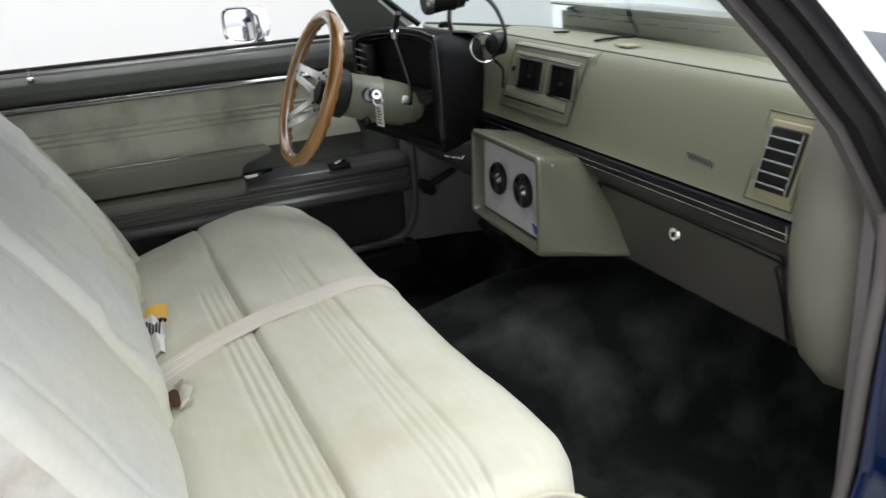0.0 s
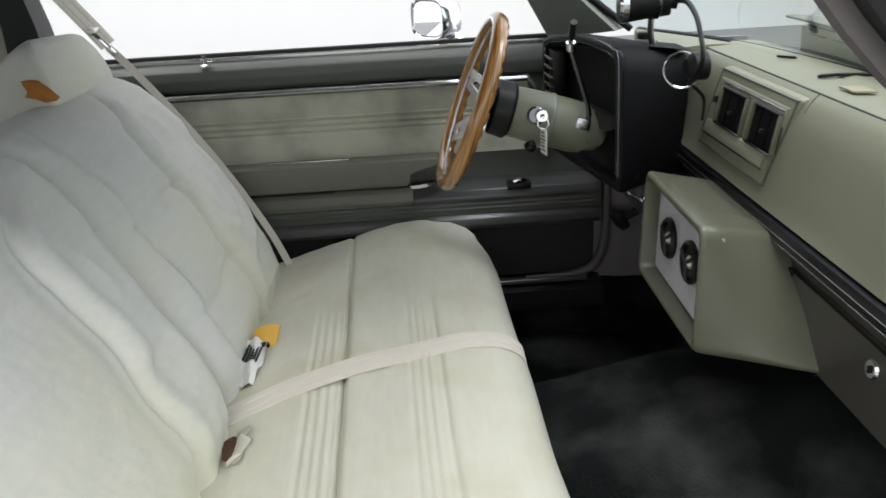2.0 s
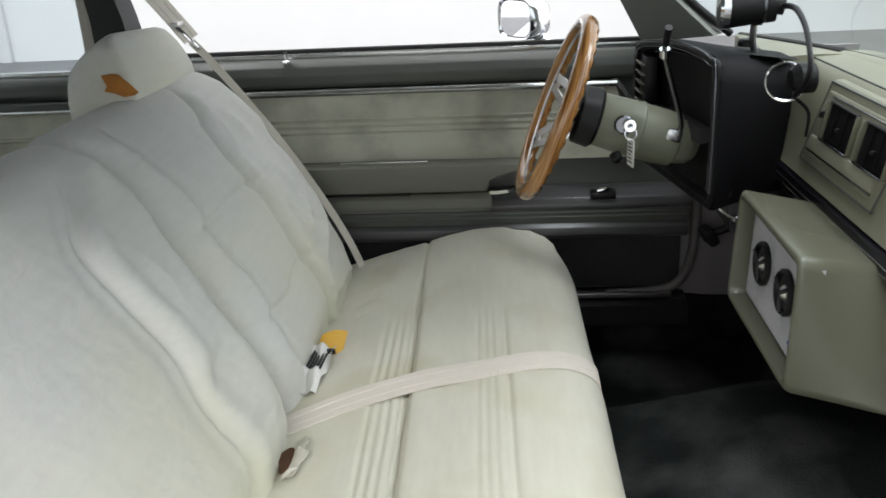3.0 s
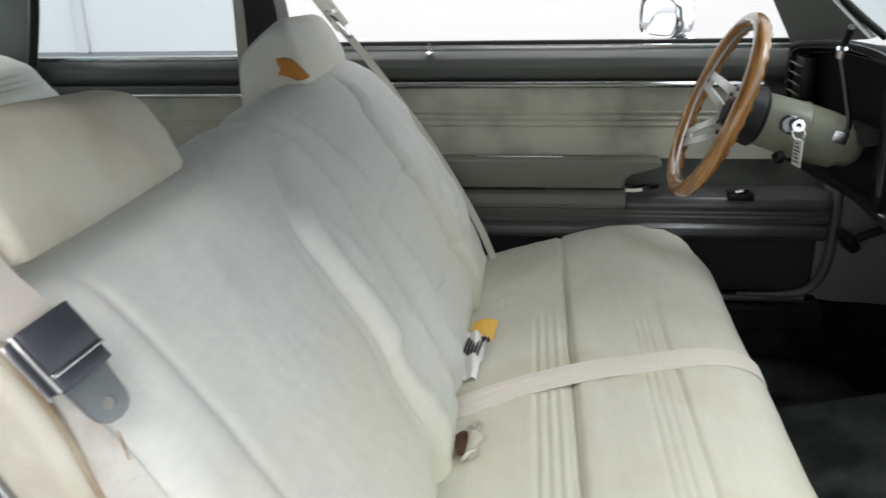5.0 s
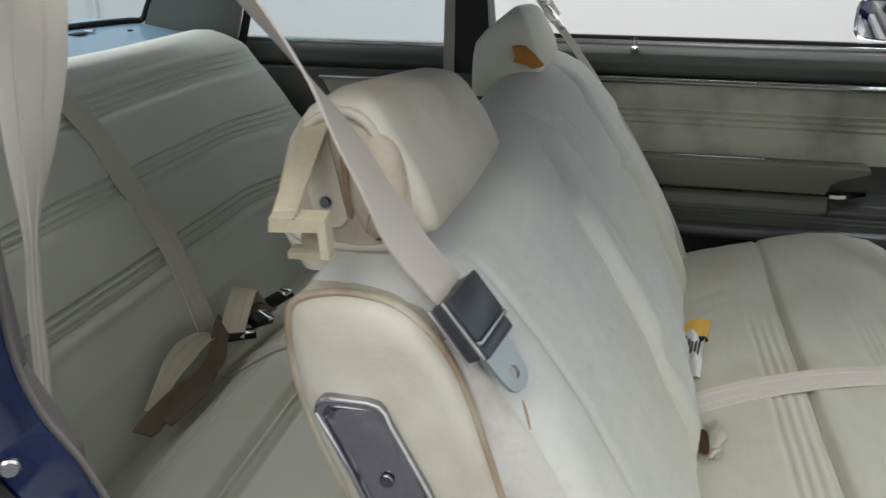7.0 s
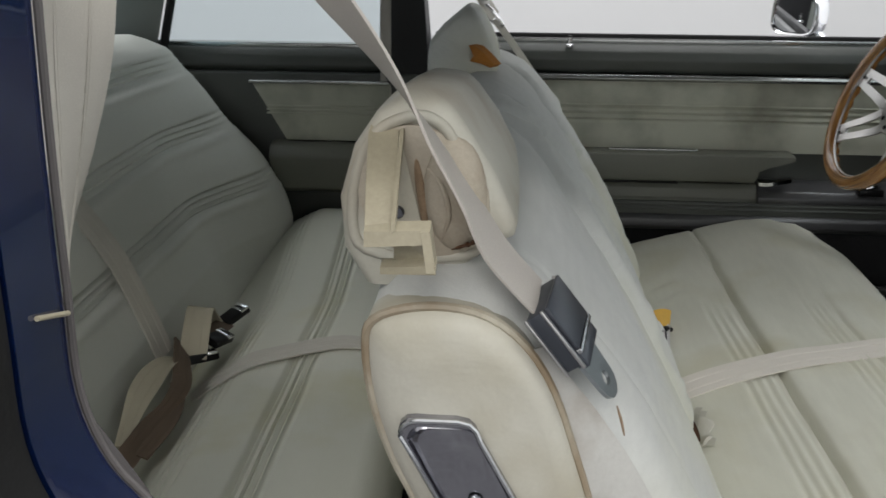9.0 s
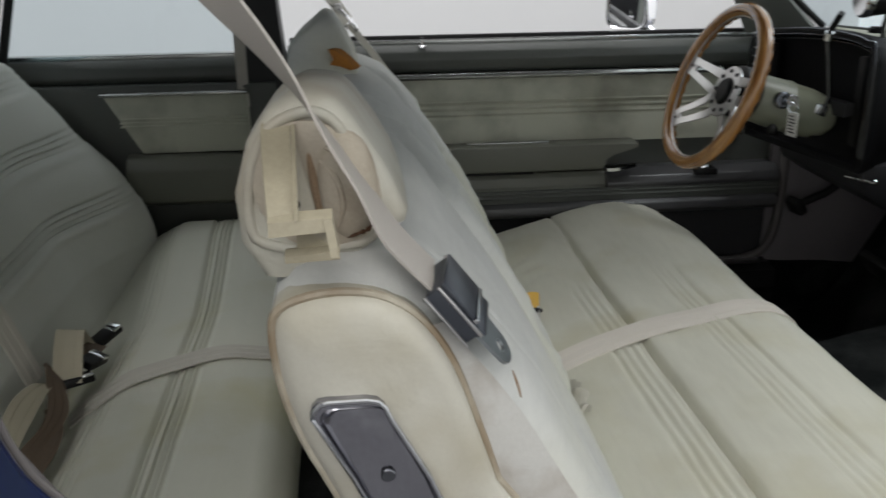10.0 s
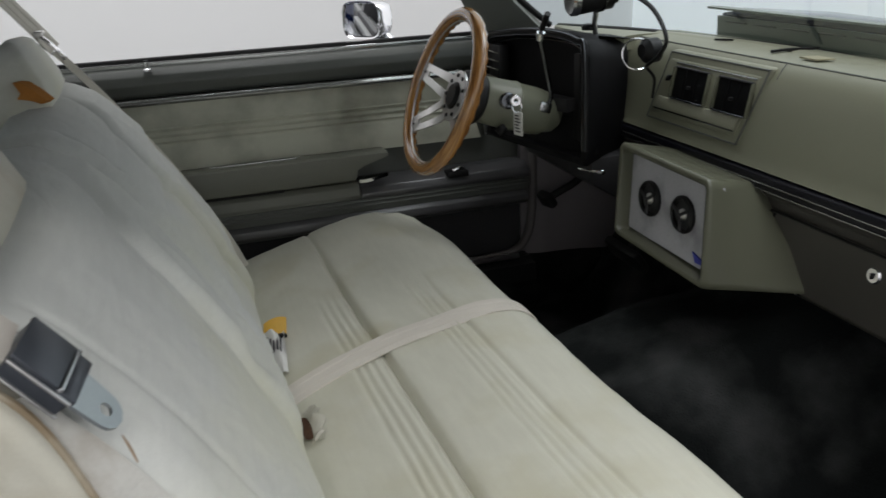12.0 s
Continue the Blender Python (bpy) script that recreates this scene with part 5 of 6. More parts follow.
part("cushion_piping", tube([(0.10, -0.648, 0.50), (0.30, -0.648, 0.538), (0.50, -0.647, 0.556), (0.58, -0.645, 0.538), (0.618, -0.64, 0.49), (0.625, -0.64, 0.40)], 0.004, 8), M_CLOTH, seat)

XF = [(0.46, 0.150), (0.53, 0.138), (0.56, 0.130), (0.65, 0.090), (0.72, 0.055), (0.78, 0.020), (0.84, -0.015), (0.89, -0.050), (0.94, -0.090), (0.97, -0.118)]


def back_ring(y, e, disp, sink=0.0, deep=1.0):
    front = [(curve_at(XF, z) + disp(y, z) - e * 1.35, z) for z in span(0.48, 0.962, 110)]
    front = [(x, z - sink * smooth(0.7, 0.97, z) - e * smooth(0.8, 0.97, z)) for x, z in front]
    top = [(-0.135, 0.978), (-0.16, 0.986), (-0.19, 0.985), (-0.22, 0.975), (-0.236, 0.958)]
    top = [(x + (0.3 * e if x < -0.19 else -0.5 * e), z - e - sink) for x, z in top]
    rear = [(-0.243, 0.935), (-0.236, 0.88), (-0.215, 0.80), (-0.185, 0.72), (-0.14, 0.60), (-0.09, 0.48)]
    rear = [(x + e * 0.6 * deep, z - sink * smooth(0.7, 0.97, z) - (e if z > 0.9 else 0)) for x, z in rear]
    return [(x, y, z) for x, z in front + top + rear]


def seam(d, depth, wide=0.007):
    """A sewn line at d = 0 with the cover puffed up on the side where d > 0."""
    return -depth * bump(d, 0, wide) + depth * 0.9 * bump(d, 0.026, 0.022)


def driver_disp(y, z):
    wob = 0.010 * math.sin(z * 38) + 0.008 * noise.noise((z * 12, 1.0, 3.0))
    a, b = 0.122 + wob - 0.02 * smooth(0.93, 0.98, z), 0.362 - wob * 0.7 + 0.04 * smooth(0.90, 0.97, z)
    d = seam(a - y, 0.011) + seam(y - b, 0.012)
    d += 0.007 * smooth(a, a - 0.05, y) + 0.008 * smooth(b, b + 0.06, y)
    mid = smooth(a - 0.01, a + 0.03, y) * smooth(b + 0.01, b - 0.03, y)
    d += 0.007 * mid * abs(math.sin((z - 0.812) * math.pi / 0.16)) ** 0.7
    for k, (zc, deep) in enumerate(((0.812, 0.014), (0.655, 0.009), (0.915, 0.005))):
        line = zc + 0.012 * noise.noise((y * 7, k * 3.1, 5.0)) - 0.05 * max(0, y - 0.36)
        d -= deep * bump(z, line, 0.010) * smooth(0.02, 0.10, y) * smooth(0.50, 0.36, y) * (0.7 + 0.5 * noise.noise((y * 9, k, 8.0)))
    d -= 0.006 * bump(z + 0.5 * (y - 0.42), 0.735, 0.010) * bump(y, 0.46, 0.06) + 0.005 * bump(z - 0.6 * (y - 0.45), 0.70, 0.012) * bump(y, 0.50, 0.06)
    d -= 0.016 * smooth(0.11, 0.02, y) * smooth(0.60, 0.75, z)
    d += 0.010 * smooth(0.34, 0.43, y) * smooth(0.97, 0.90, z) * (0.8 - 2.4 * abs(noise.noise((y * 8 + z * 5, z * 10 - y * 5, 21.0))))
    d += 0.005 * noise.noise((y * 7, z * 6, 1)) + 0.0018 * noise.noise((y * 24 + z * 9, z * 18, 4))
    return d - 0.02 * smooth(0.60, 0.52, z)


def passenger_disp(y, z):
    wob = 0.007 * math.sin(z * 34 + 1) + 0.006 * noise.noise((z * 14, 4.0, 1.0))
    a, b = -0.186 + wob + 0.085 * smooth(0.885, 0.97, z), -0.548 + 0.4 * wob
    d = seam(y - a, 0.010, 0.009) + 0.010 * smooth(a, a + 0.05, y) - 0.004 * bump(y - a, -0.03, 0.02)
    d += seam(b - y, 0.004, 0.008) - 0.006 * smooth(b + 0.01, b - 0.08, y)
    d += 0.012 * bump(y + 0.36, 0, 0.16)
    d += 0.007 * smooth(-0.20, -0.13, y) * (0.8 - 2.4 * abs(noise.noise((y * 8 - z * 4, z * 9 + y * 4, 33.0)))) + 0.0022 * (0.5 - 1.6 * abs(noise.noise((y * 6 + z * 3.5, z * 4 - y * 3, 44.0))))
    d -= 0.004 * bump(z - 0.35 * (y + 0.12), 0.70, 0.012) * bump(y, -0.13, 0.06) + 0.003 * bump(z + 0.4 * (y + 0.1), 0.60, 0.010) * bump(y, -0.12, 0.08)
    d += 0.005 * noise.noise((y * 5, z * 5, 7)) + 0.0014 * noise.noise((y * 21 - z * 10, z * 17, 9)) + 0.0006 * noise.noise((y * 60 + z * 40, z * 45, 2))
    return d - 0.02 * smooth(0.60, 0.52, z)


dback = part("backrest", loft([back_ring(y, e, driver_disp, 0.002) for y, e in ends(0.022, 0.625, 0.045, 120)]), M_BACK, seat, "pale cloth driver backrest with deep creases", 60)
pback = part("backrest", loft([[(x, q + 0.030 * smooth(0.82, 0.92, z) * smooth(-0.16, 0.0, q), z) for x, q, z in back_ring(y, e, passenger_disp, 0.004)] for y, e in ends(-0.652, 0.006, 0.05, 150)]), M_BACK, seat, "pale cloth passenger backrest, saggy and creased", 60)
part("edge_trim", tube([(curve_at(XF, z) - 0.040, 0.627, z) for z in span(0.55, 0.93, 16)], lambda t: 0.003 + 0.0015 * math.sin(40 * t), 8, smooth=3), M_RUBBER, dback, "dark worn seam along the edge")
part("backrest_piping", tube([(curve_at(XF, z) - 0.033, 0.024, z) for z in span(0.53, 0.90, 14)], 0.0035, 8), M_VINYL, dback)

EDGE = [se for se in ends(-0.652, 0.006, 0.05, 150)[:7]]
part("edge_panel", sheet(lambda k, z: (curve_at(XF, z) + passenger_disp(EDGE[int(k)][0], z) - 1.35 * EDGE[int(k)][1] + 0.0010, EDGE[int(k)][0] - 0.0010, z), range(0, 4), span(0.50, 0.93, 60), (-0.003, 0, 0)), M_EDGE, pback, "stained vinyl edge panel", 60)
part("edge_slit", tube([(-0.052, -0.6515, 0.890), (-0.048, -0.653, 0.878), (-0.045, -0.654, 0.866)], lambda t: 0.0009 * math.sin(math.pi * (0.1 + 0.8 * t)) + 0.0002, 8), M_LINING, pback, "short brown slit")
SIDE_OUT = [(-0.062, 0.79), (-0.078, 0.84), (-0.099, 0.90), (-0.122, 0.938), (-0.15, 0.960), (-0.18, 0.967), (-0.21, 0.965), (-0.234, 0.955), (-0.24, 0.935), (-0.236, 0.89), (-0.222, 0.84), (-0.20, 0.79), (-0.16, 0.69), (-0.10, 0.56), (-0.08, 0.50), (0.07, 0.50), (0.065, 0.56), (0.03, 0.66), (-0.02, 0.73)]


def side_panel(y, grow):
    cx, cz = -0.12, 0.78
    return [(x + (cx - x) * grow, y, z + (cz - z) * grow * 0.5) for x, z in [(p.x, p.z) for p in catmull([(x, 0, z) for x, z in SIDE_OUT + SIDE_OUT[:1]], 3)[:-1]]]


spanel = part("side_panel", loft([side_panel(-0.62, 0.0), side_panel(-0.648, 0.0), side_panel(-0.657, 0.05), side_panel(-0.664, 0.16), side_panel(-0.666, 0.4)]), M_VINYL, pback, "cream vinyl side panel, stained", 50)
part("side_piping", tube([p for p in side_panel(-0.652, 0.012)], 0.0038, 8, closed=True), M_PIPING, spanel)
PL = [(-0.2135, 0.872), (-0.2115, 0.879), (-0.207, 0.8835), (-0.200, 0.885), (-0.170, 0.885), (-0.161, 0.883), (-0.156, 0.878), (-0.152, 0.868), (-0.121, 0.81), (-0.080, 0.71), (-0.050, 0.62), (-0.050, 0.54), (-0.10, 0.54), (-0.115, 0.63), (-0.142, 0.72), (-0.184, 0.815)]


def shrunk(poly, k):
    cx, cz = sum(p[0] for p in poly) / len(poly), sum(p[1] for p in poly) / len(poly)
    return [(x + (cx - x) * k, z + (cz - z) * k * 0.45) for x, z in poly]


cover = part("hinge_cover", loft([[(x, y, z) for x, z in shrunk(PL, k)] for y, k in ((-0.655, 0.0), (-0.671, 0.0), (-0.6745, 0.04), (-0.6745, 0.10), (-0.6715, 0.13), (-0.6730, 0.16), (-0.6700, 0.21), (-0.6705, 0.45), (-0.6712, 0.75))]), M_SCUFF, pback, "scuffed bright metal hinge cover", 30)
part("cover_rim", tube([(x, -0.6735, z) for x, z in shrunk(PL, 0.03)], 0.0022, 8, closed=True), M_DKZINC, cover)
part("cover_screw", disc_ring((-0.155, -0.6725, 0.815), (0, -1, 0), 0.006, 0, 0.003, 12), M_DKCHROME, cover)

def rest_slice(z, driver=False):
    """A level slice of a headrest: a rounded trapezoid."""
    t = (z - 0.965) / 0.14
    x1 = curve_at([(0.96, -0.168), (0.990, -0.160), (0.997, -0.146), (1.003, -0.131), (1.012, -0.129), (1.05, -0.146), (1.09, -0.171), (1.103, -0.183), (1.108, -0.20)], z)
    x0 = curve_at([(0.96, -0.245), (0.99, -0.262), (1.03, -0.264), (1.07, -0.252), (1.095, -0.235), (1.108, -0.215)], z)
    y1 = curve_at([(0.96, -0.308), (1.006, -0.299), (1.05, -0.291), (1.085, -0.288), (1.095, -0.292), (1.103, -0.300), (1.108, -0.318)], z)
    y0 = curve_at([(0.96, -0.606), (1.09, -0.606), (1.103, -0.60), (1.108, -0.58)], z)
    if driver:
        x1 = curve_at([(0.96, -0.156), (1.02, -0.154), (1.05, -0.166), (1.09, -0.186), (1.103, -0.196), (1.108, -0.207)], z)
        x0 = curve_at([(0.96, -0.276), (1.045, -0.276), (1.062, -0.266), (1.085, -0.240), (1.100, -0.222), (1.108, -0.212)], z)
        y0 = curve_at([(0.96, 0.284), (1.006, 0.284), (1.088, 0.312), (1.103, 0.330), (1.108, 0.36)], z)
        y1 = curve_at([(0.96, 0.604), (1.006, 0.602), (1.07, 0.596), (1.103, 0.580), (1.108, 0.56)], z)
    out = []
    for cx, cy, a0, r in ((x1, y0, -90, 0.012), (x1, y1, 0, 0.010), (x0, y1, 90, 0.020), (x0, y0, 180, 0.012)):
        r = min(r, (x1 - x0) * 0.45)
        sx, sy = (1 if cx == x1 else -1), (1 if cy == y1 else -1)
        for k in range(6):
            a = radians(a0 + 18 * k)
            out.append((cx - sx * r + r * math.cos(a), cy - sy * r + r * math.sin(a), (0.938 + (z - 0.962) * 1.02 if driver else z) - (0.012 if driver else 0.024) * t * bump(cy, y1, 0.1)))
    # long sides between the corners, slightly padded
    full = []
    for p, q in zip(out, out[1:] + out[:1]):
        full.append(p)
        if abs(p[1] - q[1]) > 0.1:
            for k in range(1, 8):
                u = k / 8
                puff = 0.003 * math.sin(math.pi * u) * (1 if p[0] > -0.2 else -1)
                full.append(tuple(p[j] + (q[j] - p[j]) * u + (puff if j == 0 else 0) for j in range(3)))
    return full


LEVELS = (0.962, 0.975, 0.99, 0.996, 1.003, 1.012, 1.03, 1.05, 1.07, 1.085, 1.095, 1.101, 1.105, 1.108)
dhead = part("headrest", loft([rest_slice(z, True) for z in LEVELS]), M_BACK, dback, "pale cloth driver headrest with a torn corner", 50)
part("torn_foam", loft([[(x + 0.012 * k, y + 0.016 * k, z) for x, y, z in ((-0.204, 0.280, 1.028), (-0.192, 0.279, 1.026), (-0.176, 0.277, 1.013), (-0.160, 0.2755, 0.996), (-0.167, 0.275, 0.991), (-0.184, 0.276, 0.998), (-0.202, 0.279, 1.001), (-0.196, 0.279, 1.010))] for k in (0, 1)]), M_FOAM, dhead, "orange foam in the tear")
phead = part("headrest", loft([rest_slice(z) for z in LEVELS]), M_HEADREST, pback, "cream vinyl passenger headrest with an open end", 50)
ENDP = [(-0.226, 0.978), (-0.262, 0.99), (-0.266, 1.03), (-0.254, 1.07), (-0.236, 1.092), (-0.205, 1.102), (-0.182, 1.094), (-0.166, 1.07), (-0.150, 1.03), (-0.142, 1.0), (-0.16, 0.982)]
LOOP = catmull([(x + 0.2 * (-0.2 - x), -0.606, z + 0.12 * (1.04 - z)) for x, z in ENDP + ENDP[:1]], 4)[:-1]
part("cover_edge", tube(LOOP, 0.0045, 10, closed=True), M_HEADREST, phead, "folded cream cover edge")
# the open outer end: lining, plastic bracket and screw
part("inner_pad", loft([[(-0.200 + 0.052 * s * math.cos(a), y, 1.035 + 0.055 * s * math.sin(a) - 0.2 * 0.05 * s * math.cos(a)) for a in [2 * math.pi * k / 24 for k in range(24)]] for y, s in ((-0.600, 1.0), (-0.608, 0.95), (-0.6105, 0.8), (-0.609, 0.3))]), M_INNER, phead, "browned inner lining")
def slab(a, b, c, d, off):
    """A flat four-cornered piece; off: its thickness as a vector."""
    return loft([[Vector(p) + Vector(off) * k for p in (a, b, c, d)] for k in (0, 1)])


brk = part("plastic_bracket", loft([[Vector((x0, y, z)), Vector((x1, y, z + 0.002)), Vector((x1, y + 0.004, z + 0.006)), Vector((x0, y + 0.004, z + 0.004))] for x0, x1, y, z in ((-0.238, -0.216, -0.600, 1.085), (-0.239, -0.217, -0.615, 1.078), (-0.236, -0.215, -0.650, 1.055), (-0.231, -0.212, -0.692, 1.032))]), M_PLASTIC, phead, "broken yellowed plastic bracket")
part("bracket_rib", slab((-0.216, -0.606, 1.084), (-0.213, -0.606, 1.085), (-0.210, -0.690, 1.037), (-0.213, -0.690, 1.035), (0, -0.006, 0.002)), M_PLASTIC, brk)
part("bracket_arm", slab((-0.231, -0.692, 1.036), (-0.187, -0.698, 1.040), (-0.187, -0.700, 1.031), (-0.231, -0.694, 1.026), (0, 0.012, 0.003)), M_PLASTIC, brk)
part("bracket_arm", slab((-0.193, -0.699, 1.039), (-0.187, -0.699, 1.040), (-0.183, -0.704, 1.013), (-0.189, -0.704, 1.013), (0, 0.012, 0.003)), M_PLASTIC, brk)
part("bracket_foot", slab((-0.183, -0.704, 1.018), (-0.183, -0.704, 1.012), (-0.222, -0.684, 1.003), (-0.222, -0.684, 1.008), (0, 0.012, 0.002)), M_PLASTIC, brk)
part("bracket_web", slab((-0.212, -0.683, 1.034), (-0.190, -0.687, 1.036), (-0.184, -0.692, 1.012), (-0.214, -0.676, 1.004), (0, 0.003, 0)), M_PLASTIC, brk)
part("bracket_plate", loft([[(x + k, y, z) for x, z in ((-0.236, 1.078), (-0.216, 1.080), (-0.208, 1.045), (-0.201, 1.012), (-0.207, 1.004), (-0.226, 1.002), (-0.234, 1.036))] for y, k in ((-0.600, 0), (-0.612, 0), (-0.613, 0.0005))]), M_CREAM, brk, "pale plate with a screw")
part("lining_pad", loft([[(-0.176 + 0.024 * s * math.cos(a) + 0.10 * (1.036 - 1.036 - 0.044 * s * math.sin(a)) * -0.35, y, 1.036 + 0.044 * s * math.sin(a) - 0.25 * 0.024 * s * math.cos(a)) for a in [2 * math.pi * k / 28 for k in range(28)]] for y, s in ((-0.600, 1.0), (-0.608, 0.99), (-0.613, 0.90), (-0.617, 0.72), (-0.619, 0.45), (-0.6195, 0.15))]), M_INNER, phead, "browned padded lining", 60)
for pts, r in ((((-0.193, -0.612, 1.068), (-0.178, -0.6185, 1.060), (-0.167, -0.6185, 1.036), (-0.166, -0.612, 1.004)), 0.0022), (((-0.197, -0.612, 1.058), (-0.185, -0.6195, 1.046), (-0.180, -0.6195, 1.024), (-0.186, -0.614, 1.002)), 0.0018)):
    part("lining_fold", tube(list(pts), lambda t, r=r: 0.0005 + r * math.sin(math.pi * t) ** 0.7, 10), M_INNER, phead, "soft fold in the lining")
part("lining_gap", tube([(-0.206, -0.606, 1.076), (-0.203, -0.609, 1.050), (-0.199, -0.609, 1.022), (-0.198, -0.606, 1.000)], lambda t: 0.0005 + 0.003 * math.sin(math.pi * t), 8), M_LINING, phead, "brown gap in the lining")
part("lining_rip", tube([(-0.156, -0.617, 1.010), (-0.162, -0.6175, 1.003), (-0.168, -0.616, 1.000), (-0.178, -0.612, 0.995)], lambda t: 0.0005 + 0.0012 * math.sin(math.pi * t) * (1 + 0.5 * math.sin(25 * t)), 8), M_HOLE, phead, "small dark rip")
part("screw", disc_ring((-0.218, -0.612, 1.024), (0, -1, 0), 0.005, 0, 0.004, 12), M_DKCHROME, brk)
# torn patch at the back of the cushion
part("tear_hole", loft([[(0.148 + r * 0.012 * math.cos(a) * (1 + 0.25 * math.sin(3 * a)), -0.108 + r * 0.033 * math.sin(a), z) for a in [2 * math.pi * k / 22 for k in range(22)]] for r, z in ((1.0, 0.5315), (0.9, 0.530), (0.2, 0.529))]), M_HOLE, seat, "dark brown hole in the cushion")


def flap_at(u, v):
    """The torn cover beside the hole: u from the hole outwards, v along it."""
    y = -0.108 + 0.046 * v
    wide = (0.017 + 0.007 * noise.noise((v * 4.5, 3.0, 0)) + 0.005 * math.sin(9 * v + 1)) * (1 - 0.55 * v * v)
    x = 0.156 + 0.006 * v * v * -1 + wide * u
    return (x, y + 0.005 * u * math.sin(7 * v), curve_at(CUSH, x) + 0.004 + 0.008 * math.sin(math.pi * min(1, u * 0.8)) * (0.6 + 0.5 * math.sin(5 * v)) + 0.0015 * noise.noise((u * 5, v * 6, 1)))


part("torn_flap", sheet(flap_at, span(0, 1, 8), span(-1, 1, 30), (0.0008, 0, -0.0025)), M_VINYL, seat, "ragged cream torn cover")
for y, d in ((-0.070, 0.014), (-0.142, 0.011), (-0.060, 0.008)):
    part("torn_flap", loft([[(0.160 + d * k * 0.9 + 0.004 * a, y + 0.010 * a - 0.01 * k, curve_at(CUSH, 0.16) + 0.005 + 0.006 * k + 0.002 * b) for a, b in ((-1, 0), (0.2, 1), (1, 0), (0.1, -0.4))] for k in (0, 0.5, 1.0)]), M_VINYL, seat)

# ---- rear bench seat ----
rear = thing("rear_bench_seat", (-0.6, 0, 0.3), "shaded grey-green cloth rear bench seat with sewn bands", "car seat")
RB = [(0.42, -0.672), (0.46, -0.675), (0.52, -0.68), (0.60, -0.70), (0.68, -0.735), (0.80, -0.79), (0.92, -0.852), (0.965, -0.882), (0.985, -0.905)]


def rear_front(y, z):
    x = curve_at(RB, z)
    bolster = smooth(0.32, 0.62, abs(y)) * (0.075 * bump(z, 0.66, 0.16) + 0.03)
    for c in (0.945, 0.827, 0.703):
        x += (stitches(z, c, 0.0165, 3, 0.0075) - 0.008 * bump(z, c - 0.019, 0.0035) + 0.004 * bump(z, c - 0.030, 0.009)) * (1 - 0.75 * smooth(0.44, 0.60, y))
    return x + bolster + 0.008 * bump(z, 0.875, 0.045) + 0.008 * bump(z, 0.755, 0.045) + 0.004 * noise.noise((y * 6, z * 6, 11))


def rear_back_ring(y, e):
    front = [(rear_front(y, z) - e, z) for z in span(0.42, 0.975, 190)]
    front = [(x, z - e * smooth(0.8, 0.97, z)) for x, z in front]
    lift = 0.012 * smooth(0.35, -0.3, y)
    top = [(-0.905, 0.992 - e + lift), (-0.935, 1.0 - e + lift), (-0.97, 0.999 - e + lift), (-1.0, 0.988 - e + lift)]
    return [(x, y, z) for x, z in front + top + [(-1.02, 0.94), (-0.92, 0.42)]]


part("backrest", loft([rear_back_ring(y, e) for y, e in ends(-0.70, 0.645, 0.06, 60)]), M_REAR, rear, "grey-green cloth rear backrest", 60)


def rear_top(x, y):
    z = 0.548 - 0.075 * smooth(-0.53, -0.70, x) - 0.05 * smooth(-0.30, -0.62, y) * smooth(-0.42, -0.60, x) - 0.012 * smooth(-0.40, -0.29, x)
    z += stitches(x, -0.452, 0.020, 4, 0.006) - 0.008 * bump(x, -0.476, 0.004)
    z += stitches(x, -0.575, 0.02, 4, 0.0045)
    return z + 0.005 * noise.noise((x * 7, y * 6, 13)) + 0.07 * smooth(0.25, 0.60, y)


def rear_cushion_ring(y, e):
    top = [(x, rear_top(x, y) - e) for x in span(-0.72, -0.322, 110)]
    zf = rear_top(-0.322, y) - e
    return [(x, y, z) for x, z in [(-0.72, 0.34)] + top + [(-0.302, zf - 0.008), (-0.288, zf - 0.024), (-0.280, zf - 0.05), (-0.278, zf - 0.09), (-0.285, 0.34)]]


part("cushion", loft([rear_cushion_ring(y, e) for y, e in ends(-0.68, 0.66, 0.05, 60)]), M_REARLIT, rear, "grey-green cloth rear cushion, paled for the light on it", 60)
part("seat_base", rbox(-0.72, -0.29, -0.62, 0.62, 0.277, 0.36, 0.01), M_DARKGREY, rear)

# ---- belts ----
mid = thing("seat_belt", (0.35, 0.06, 0.5), "pale webbing lap belt lying across the front cushion", "seat belt", "seat belts")
def on_cushion(x, y, lift=0.0025):
    """A point on the cushion's skin, also past its rounded front."""
    ring = [(p[0], p[2]) for p in cushion_ring(y, 0.0)[1:]]
    k = min(range(len(ring)), key=lambda i: abs(ring[i][0] - x) + (1 if i > len(ring) - 4 else 0))
    return (ring[k][0] + lift * smooth(0.56, 0.62, x), y, ring[k][1] + lift * (1 - smooth(0.60, 0.63, x)))


belt([(0.06, -0.022, 0.512)] + [on_cushion(x, y) for x, y in ((0.13, 0.003), (0.20, 0.025), (0.262, 0.040), (0.345, 0.058), (0.42, 0.075), (0.50, 0.090), (0.54, 0.095), (0.568, 0.099), (0.592, 0.102), (0.606, 0.104))] + [(0.6165, 0.105, 0.525), (0.6215, 0.106, 0.47), (0.615, 0.106, 0.36)], [(-0.25, 1, 0)] * 6 + [(-0.2, 1, 0), (-0.12, 1, 0), (-0.06, 1, 0), (-0.02, 1, 0), (0, 1, 0), (0.02, 1, 0), (0.03, 1, 0), (0.03, 1, 0)], 0.056, 0.0022, M_STRAP, mid, "pale cream webbing")

pb = thing("seat_belt", (-0.1, -0.66, 0.95), "passenger shoulder belt hanging with its dark metal buckle", "seat belt", "seat belts")
